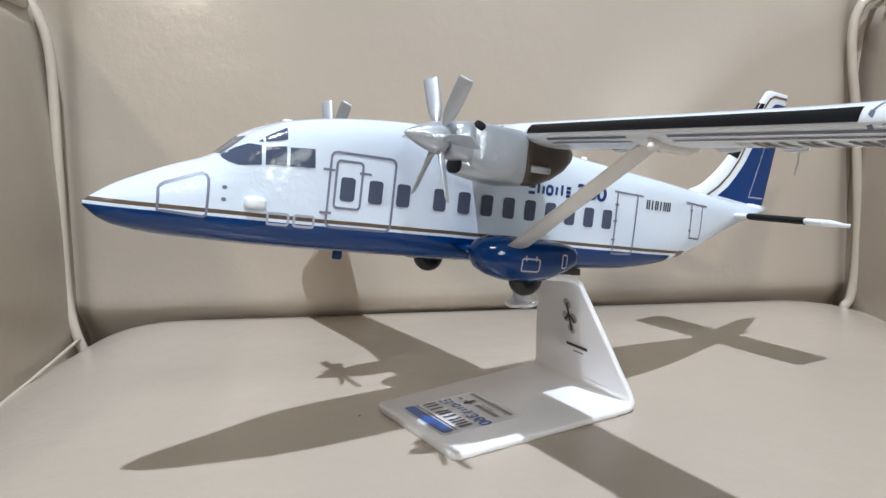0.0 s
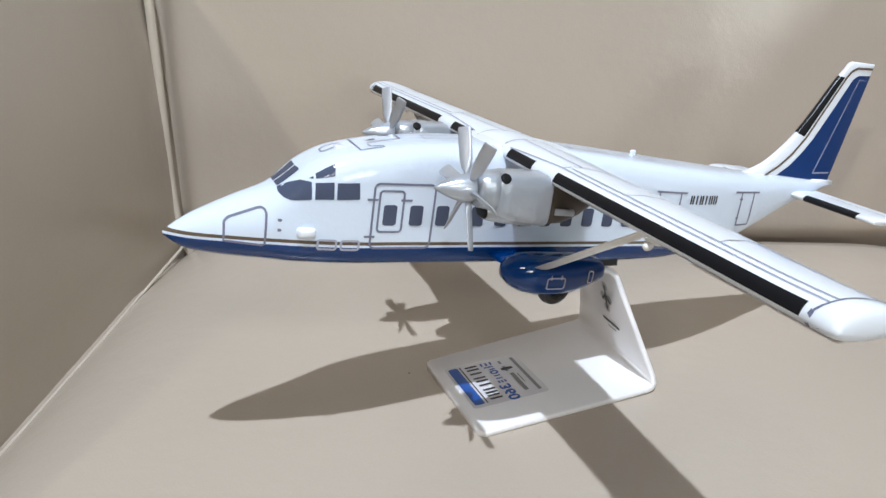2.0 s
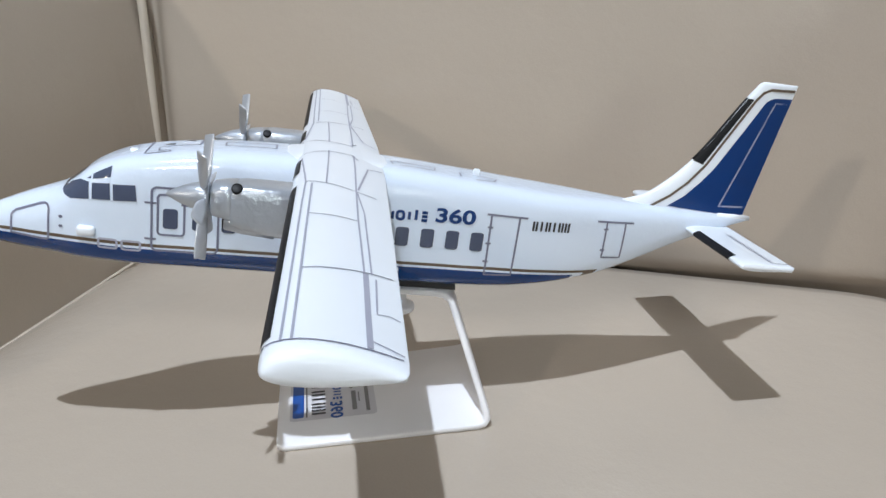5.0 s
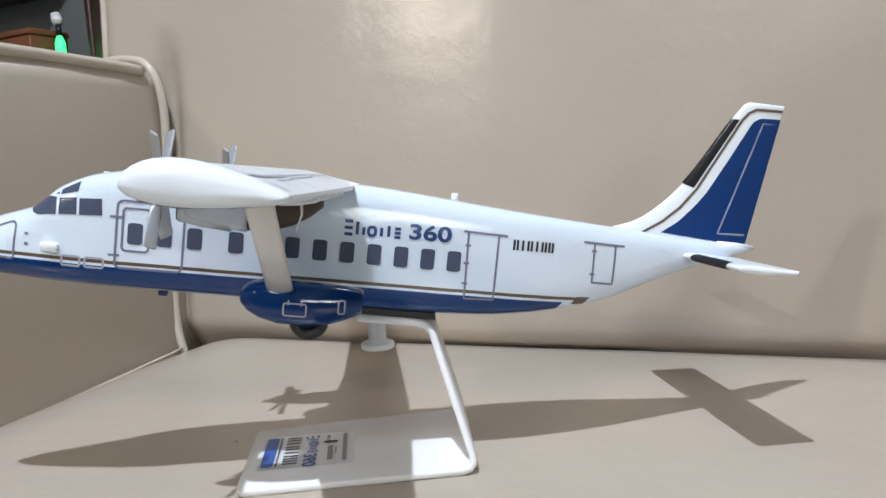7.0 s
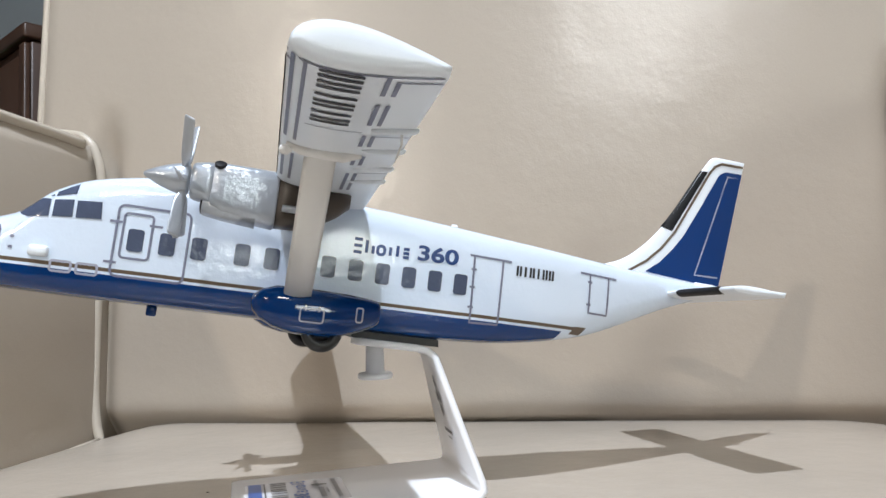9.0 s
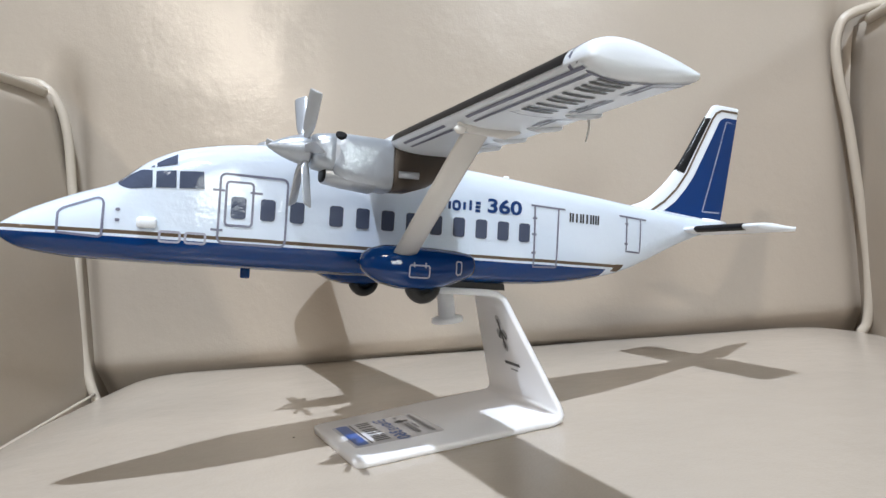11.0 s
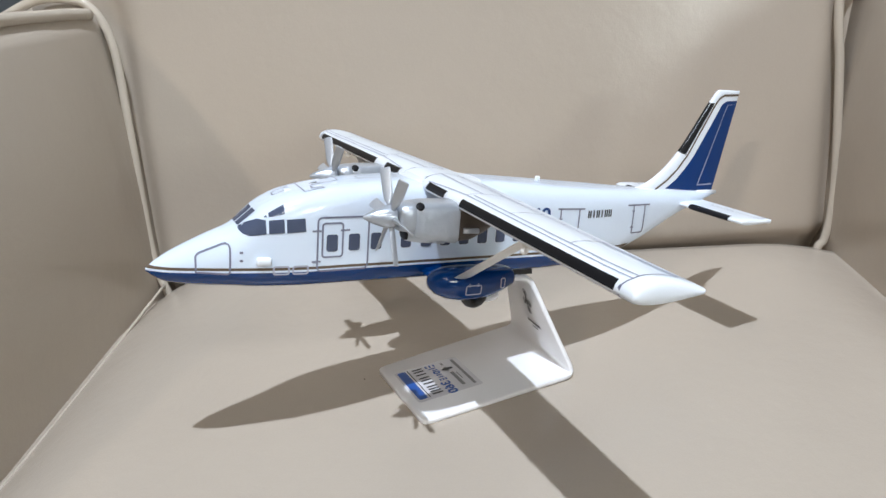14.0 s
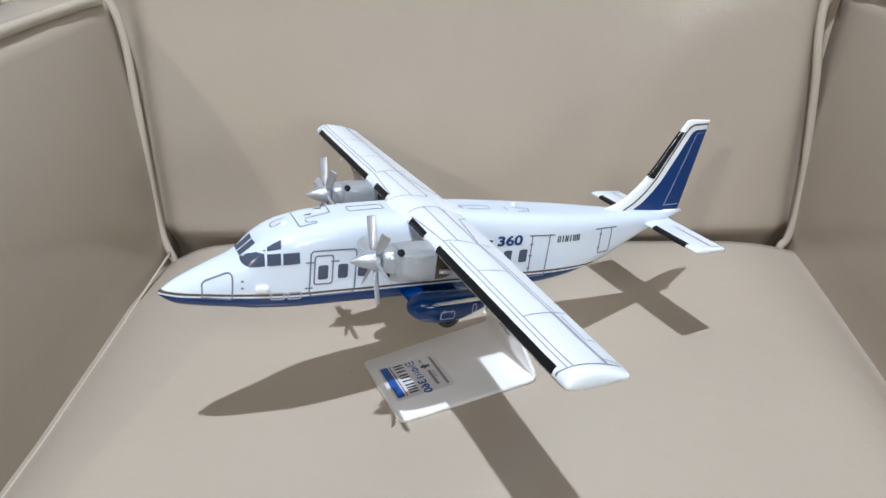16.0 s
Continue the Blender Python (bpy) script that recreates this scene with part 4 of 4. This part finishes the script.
hs = [0.0300 + 0.0645 * k / 40 for k in range(41)]
fin = part("tail_fin", loft([fin_ring(h) for h in hs] + [fin_ring(0.0953, 0.8), fin_ring(0.0957, 0.45)]), GLOSS_WHITE, plane, "swept fin with a blue panel")
for sign in (1, -1):
    def onto(s, h):
        return (-s, sign * (fin_half(s, h) + LIFT), h)

    blue_front = [(0.3072, 0.0330), (0.3148, 0.0385), (0.3216, 0.0460), (0.3268, 0.0530), (0.3350, 0.0680), (0.3424, 0.0820), (0.3447, 0.0865), (0.3478, 0.0886), (0.3500, 0.0889)]
    blue_back = [(fin_te(0.0300 + 0.0593 * k / 8) - 0.0003, 0.0300 + 0.0593 * k / 8) for k in range(9)]
    part("blue_panel", patch(blue_front, blue_back, onto, 40, 14), DECAL_BLUE, fin, "blue fin panel")
    part("brown_stripe", stroke([(0.2985, 0.0322), (0.3075, 0.0380), (0.3150, 0.0450), (0.3222, 0.0545), (0.3395, 0.0868), (0.3424, 0.0906), (0.3460, 0.0925), (0.3590, 0.0930)], 0.0012, onto), DECAL_BROWN, fin)
    part("rudder_line", stroke([(0.3560, 0.0868), (0.3500, 0.0866), (0.3345, 0.0348), (0.3480, 0.0352)], 0.0008, onto), DECAL_PALE, fin)
    black_front = [(FIN_LE(h) + 0.0002, h) for h in (0.0558 + 0.0316 * k / 8 for k in range(9))]
    part("de_icing_boot", patch(black_front, [(0.3205, 0.0545), (0.3385, 0.0872)], onto, 12, 6), BOOT, fin)
part("de_icing_boot", tube([(-(FIN_LE(h) + 0.0006), 0, h) for h in (0.0560 + 0.0312 * k / 8 for k in range(9))], 0.0010, 8), BOOT, fin)
part("tail_cone", loft([superring(s, 0, h, w, t, 2.2, 20) for s, h, w, t in ((0.335, 0.0290, 0.0030, 0.0030), (0.345, 0.0293, 0.0022, 0.0024), (0.3535, 0.0295, 0.0012, 0.0012))]), GLOSS_WHITE, fin)


def stab_ring(y, squash=1.0, inset=0.0):
    s0, s1, h = 0.3172 + inset, 0.3425 - inset, 0.0236
    fs = [0.5 - 0.5 * math.cos(math.pi * k / 12) for k in range(13)]
    def half(f):
        return squash * max(0.0017 * math.sin(math.pi * min(0.98, max(0.0, f)) ** 0.6) ** 0.6, 0.0011 if f > 0.5 else 0.0)
    return [(-(s0 + f * (s1 - s0)), y, h + half(f)) for f in fs] + [(-(s0 + f * (s1 - s0)), y, h - half(f)) for f in fs[-2:0:-1]]


stab = part("tailplane", loft([stab_ring(-0.0575, 0.8, 0.0003), stab_ring(-0.0570)] + [stab_ring(-0.057 + 0.114 * k / 20) for k in range(1, 20)] + [stab_ring(0.0570), stab_ring(0.0575, 0.8, 0.0003)]), GLOSS_WHITE, plane, "white tailplane with black leading edge")
for sign in (1, -1):
    rings = []
    for k in range(9):
        y = sign * (0.0150 + 0.0325 * k / 8)
        rings.append([(-(0.3172 + d), y, 0.0236 + z) for d, z in ((0.0030, 0.0018), (0.0015, 0.0015), (0.0004, 0.0009), (-0.0003, 0.0), (0.0004, -0.0009), (0.0015, -0.0015), (0.0030, -0.0018))])
    part("de_icing_boot", loft(rings, closed=False, caps=False), BOOT, stab, "black leading-edge band")
    def on_stab(s, y):
        f = (s - 0.3172) / 0.0253
        return (-s, sign * y, 0.0236 + max(0.0017 * math.sin(math.pi * f**0.6) ** 0.6, 0.0011) + 0.0002)

    part("panel_line", stroke([(0.3335, 0.016), (0.3335, 0.0535), (0.3420, 0.0535)], 0.0005, on_stab, False, 0.002), DECAL_LINE, stab)
    part("panel_line", stroke([(0.3350, 0.016), (0.3350, 0.0520)], 0.0004, on_stab, False, 0.002), DECAL_PALE, stab)

# ---- display stand ----
# Plan axes follow the fuselage: station s along it, t to its left.
STAND = Matrix(((flat.x, -left0.x, 0, NOSE.x), (flat.y, -left0.y, 0, NOSE.y), (0, 0, 1, 0), (0, 0, 0, 1)))
stand = thing("display_stand", STAND, "bent white acrylic display stand standing on the seat", "display stand")
T0, T1, S0, S1 = -0.0385, 0.0300, 0.1172, 0.2130
# one bent sheet: base, tight bend, leaning upright that narrows upward, flat tab under the belly
SHEET = 0.0030
sheet = [(S0, -0.0019, T0 + 0.0035, T1 - 0.0035, 0.0), (S0 + 0.0008, -0.0019, T0 + 0.0015, T1 - 0.0015, 0.0), (S0 + 0.0030, -0.0019, T0, T1, 0.0), (0.1600, -0.0019, T0, T1 + 0.0038, 0.002), (0.2085, -0.0019, T0, 0.0376, 0.0043), (0.2116, -0.0012, T0 + 0.0003, 0.0376, 0.0043), (0.2130, 0.0008, T0 + 0.0010, 0.0372, 0.0043), (0.2128, 0.0040, T0 + 0.0024, 0.0362, 0.0043), (0.2072, 0.0255, -0.0274, 0.0288, 0.0040), (0.2018, 0.0475, -0.0178, 0.0212, 0.0035), (0.2004, 0.0525, -0.0158, 0.0180, 0.003), (0.1975, 0.0551, -0.0148, 0.0150, 0.002), (0.1930, 0.0564, -0.0145, 0.0135, 0.001), (0.1710, 0.0600, -0.0145, 0.0130, 0.0), (0.1690, 0.0603, -0.0125, 0.0110, 0.0)]
rings = []
for i, (s, z, a, b, skew) in enumerate(sheet):
    p, q = sheet[max(i - 1, 0)], sheet[min(i + 1, len(sheet) - 1)]
    along = Vector((q[0] - p[0], 0, q[1] - p[1])).normalized()
    up = Vector((-along.z, 0, along.x)) * SHEET / 2
    e = 0.0006
    rings.append([Vector((s + skew * (y - a) / (b - a), y, z)) + up * k for y, k in ((a, -0.6), (a + e, -1), (b - e, -1), (b, -0.6), (b, 0.6), (b - e, 1), (a + e, 1), (a, 0.6))])
part("bent_sheet", loft(rings), STAND_WHITE, stand)
part("clamp_screw", tube([(0.1775, -0.001, 0.0435), (0.1775, -0.001, 0.0440), (0.1775, -0.001, 0.0458), (0.1775, -0.001, 0.0464), (0.1775, -0.001, 0.0466), (0.1775, -0.001, 0.0590)], [0.0066, 0.0074, 0.0074, 0.0066, 0.0040, 0.0037], 32), STAND_WHITE, stand, "white round-headed clamp screw")
bm = loft([[(s, y, z) for y, z in ((-0.012, z0), (0.011, z0), (0.011, z0 + 0.0030), (-0.012, z0 + 0.0030))] for s, z0 in ((0.1660, 0.0622), (0.2030, 0.0562))])
part("rubber_pad", bm, RUBBER, stand, "black pad under the belly", smooth=False)


def on_base(s, t):
    return (s, -t, 0.0 - 0.0004 + 0.00012)


label_plate = part("base_label", rounded_fill(0.1228, -0.0172, 0.1636, 0.0205, 0.0016, on_base, 3), LABEL, stand, "printed label with a blue bar and dark lettering")


def on_label(f, g):
    """A place on the label: f along the stand, g across it, both 0 to 1."""
    return (0.1228 + 0.0408 * f, -(-0.0172 + 0.0377 * g), 0.00012)


def label_bar(f0, g0, f1, g1, mat, name="label_bar", r=0.006):
    part(name, rounded_fill(f0, g0, f1, g1, r, on_label, 2), mat, label_plate)


label_bar(0.03, 0.05, 0.16, 0.95, LABEL_BLUE, "blue_bar", 0.03)
label_bar(0.185, 0.05, 0.20, 0.95, DECAL_INK)
for k in range(6):
    for dg in ((0.03,) if k in (1, 3) else (0.0, 0.075)):
        label_bar(0.25, 0.08 + 0.143 * k + dg, 0.41, 0.08 + 0.143 * k + dg + 0.038, DECAL_INK)
NUMBER_FLIP = 1.07
g = 0.06
for k, wide in enumerate((0.10, 0.09, 0.09, 0.055, 0.05, 0.08)):
    tall = 0.15 if k < 2 else 0.11
    for points, closed in plain_marks(k, g, g + wide, 0.46, 0.46 + tall, 0.026):
        part("label_mark", stroke(points, 0.026, lambda x, y: on_label(NUMBER_FLIP - y, x), closed, 0.02), LABEL_BLUE, label_plate)
    g += wide + 0.018
g += 0.018
part("model_number", lettering("360", ((g, 0.46, g + 0.37, 0.61), lambda x, y: on_label(NUMBER_FLIP - y, x)), 0.03), LABEL_BLUE, label_plate)
label_bar(0.70, 0.10, 0.735, 0.18, DECAL_GREY)
label_bar(0.66, 0.28, 0.82, 0.34, DECAL_INK, "label_emblem", 0.02)
label_bar(0.70, 0.24, 0.745, 0.38, DECAL_GREY, "label_emblem", 0.02)
label_bar(0.72, 0.44, 0.775, 0.88, DECAL_GREY)
label_bar(0.80, 0.48, 0.815, 0.70, DECAL_GREY)
label_bar(0.88, 0.08, 0.925, 0.93, DECAL_GREY)


def on_upright(t, z):
    """A place on the inner face of the leaning upright."""
    f = (z - 0.004) / (0.0475 - 0.004)
    return (0.2149 + (0.2036 - 0.2149) * f - 0.072 * t - SHEET / 2 - 0.0008, -t, z)


def ellipse(t, z, a, b, onto, bm=None):
    bm = bm or bmesh.new()
    bm.faces.new([bm.verts.new(onto(t + a * math.cos(w), z + b * math.sin(w))) for w in (2 * math.pi * k / 24 for k in range(24))])
    return bm


emblem = part("emblem_disc", ellipse(0.0035, 0.0415, 0.0026, 0.0026, on_upright), EMBLEM, stand, "grey four-lobed printed emblem")
for t, z in ((0.0062, 0.0345), (0.0005, 0.0345), (0.0030, 0.0285)):
    part("emblem_disc", ellipse(t, z, 0.0026, 0.0026, on_upright), EMBLEM, emblem)
part("emblem_mark", stroke([(0.0034, 0.0420), (0.0032, 0.0275)], 0.0016, lambda t, z: tuple(Vector(on_upright(t, z)) + Vector((-0.0001, 0, 0)))), DECAL_INK, emblem)
part("emblem_mark", stroke([(-0.0005, 0.0325), (0.0034, 0.0365), (0.0070, 0.0325)], 0.0013, lambda t, z: tuple(Vector(on_upright(t, z)) + Vector((-0.0001, 0, 0)))), DECAL_INK, emblem)
part("caption_bar", rounded_fill(-0.0035, 0.0190, 0.0125, 0.0206, 0.0003, on_upright, 2), DECAL_INK, stand)
part("caption_bar", rounded_fill(0.0010, 0.0164, 0.0085, 0.0172, 0.0002, on_upright, 2), DECAL_GREY, stand)

# ---- things behind the armchair ----
sideboard = thing("sideboard", pose(-1.86, 1.55, FLOOR_Z), "dark brown wooden sideboard against the grey wall", "sideboard")
part("body", rounded_box((-0.27, -0.16, 0.06), (0.24, 0.17, 0.87), 0.006, 2), WOOD, sideboard)
part("top", rounded_box((-0.29, -0.18, 0.8705), (0.26, 0.18, 0.895), 0.005, 2), WOOD, sideboard)
for x in (-0.24, 0.21):
    for y in (-0.13, 0.14):
        part("leg", tube([(x, y, 0.0), (x, y, 0.07)], [0.014, 0.02], 12), WOOD, sideboard)
for x in (-0.135, 0.115):
    door = part("door", rounded_box((x - 0.12, -0.172, 0.09), (x + 0.12, -0.1605, 0.84), 0.004, 2), WOOD, sideboard)
    part("knob", tube([(x + 0.09, -0.173, 0.5), (x + 0.09, -0.185, 0.5)], [0.006, 0.010], 12), SILVER, door)
box = thing("wooden_box", pose(-1.80, 1.55, 0.465), "reddish brown wooden box standing on the sideboard", "box")
part("body", rounded_box((-0.082, -0.06, 0.0), (0.082, 0.06, 0.064), 0.004, 2), WOOD_RED, box)
part("lid", rounded_box((-0.086, -0.064, 0.0645), (0.086, 0.064, 0.082), 0.004, 2), WOOD_RED, box)
bottle = thing("lit_bottle", pose(-1.675, 1.55, 0.465), "green glowing bottle with a pale cap on the sideboard", "bottle")
part("glass", tube([(0, 0, 0), (0, 0, 0.003), (0, 0, 0.040), (0, 0, 0.052), (0, 0, 0.060)], [0.012, 0.014, 0.014, 0.010, 0.007], 20), GREEN_GLOW, bottle, "green glowing glass")
part("neck", tube([(0, 0, 0.0605), (0, 0, 0.090)], [0.007, 0.008], 16), RUBBER, bottle, "dark neck")
part("cap", tube([(0, 0, 0.0905), (-0.004, 0, 0.105), (-0.008, 0, 0.122)], [0.011, 0.015, 0.012], 16), STRUT_WHITE, bottle, "pale cap")
shelf = thing("wall_cabinet", pose(-2.12, 1.66, 0.70), "dark brown wooden cabinet hanging on the grey wall", "wall cabinet")
part("carcass", rounded_box((-0.28, -0.07, 0.0), (0.26, 0.09, 0.50), 0.005, 2), WOOD, shelf)
for x in (-0.145, 0.125):
    part("door", rounded_box((x - 0.13, -0.084, 0.02), (x + 0.13, -0.0705, 0.48), 0.004, 2), WOOD, shelf)
cabinet = thing("corner_cabinet", pose(-1.34, 1.425, FLOOR_Z, 0, 0, -25.1), "dark brown wooden cabinet standing askew before the grey wall", "cabinet")
part("carcass", rounded_box((-0.165, 0.012, 0.0), (0.165, 0.19, 1.13), 0.006, 2), WOOD, cabinet)
for x in (-0.155, 0.155):
    part("stile", rounded_box((x - 0.016, -0.004, 0.02), (x + 0.016, 0.0115, 1.12), 0.004, 2), WOOD, cabinet)
part("cornice", rounded_box((-0.176, -0.006, 1.1305), (0.176, 0.195, 1.165), 0.006, 3), WOOD, cabinet)
part("door", rounded_box((-0.135, 0.0, 0.05), (0.135, 0.0115, 1.10), 0.004, 2), WOOD, cabinet)

# ---- specks of lint on the seat ----
for x, y, size in ((-0.028, 0.340, 0.0005), (0.029, 0.232, 0.0005), (0.077, 0.222, 0.0005)):
    here = CHAIR.inverted() @ Vector((x, y, 0))
    place = CHAIR @ Vector((here.x, here.y, seat_z(here.x, here.y)))
    bm = bmesh.new()
    bmesh.ops.create_icosphere(bm, subdivisions=2, radius=size, matrix=Matrix.Diagonal((1.3, 0.8, 0.6, 1)))
    for v in bm.verts:
        v.co *= 1 + 0.3 * noise.noise(v.co * 1500 + place * 40)
    speck = part("lint_speck", bm, LINT)
    speck.location = place + Vector((0, 0, size * 0.4))
    tagged(speck, "tiny dark speck of lint lying on the leather seat", "lint", "specks on the seat")
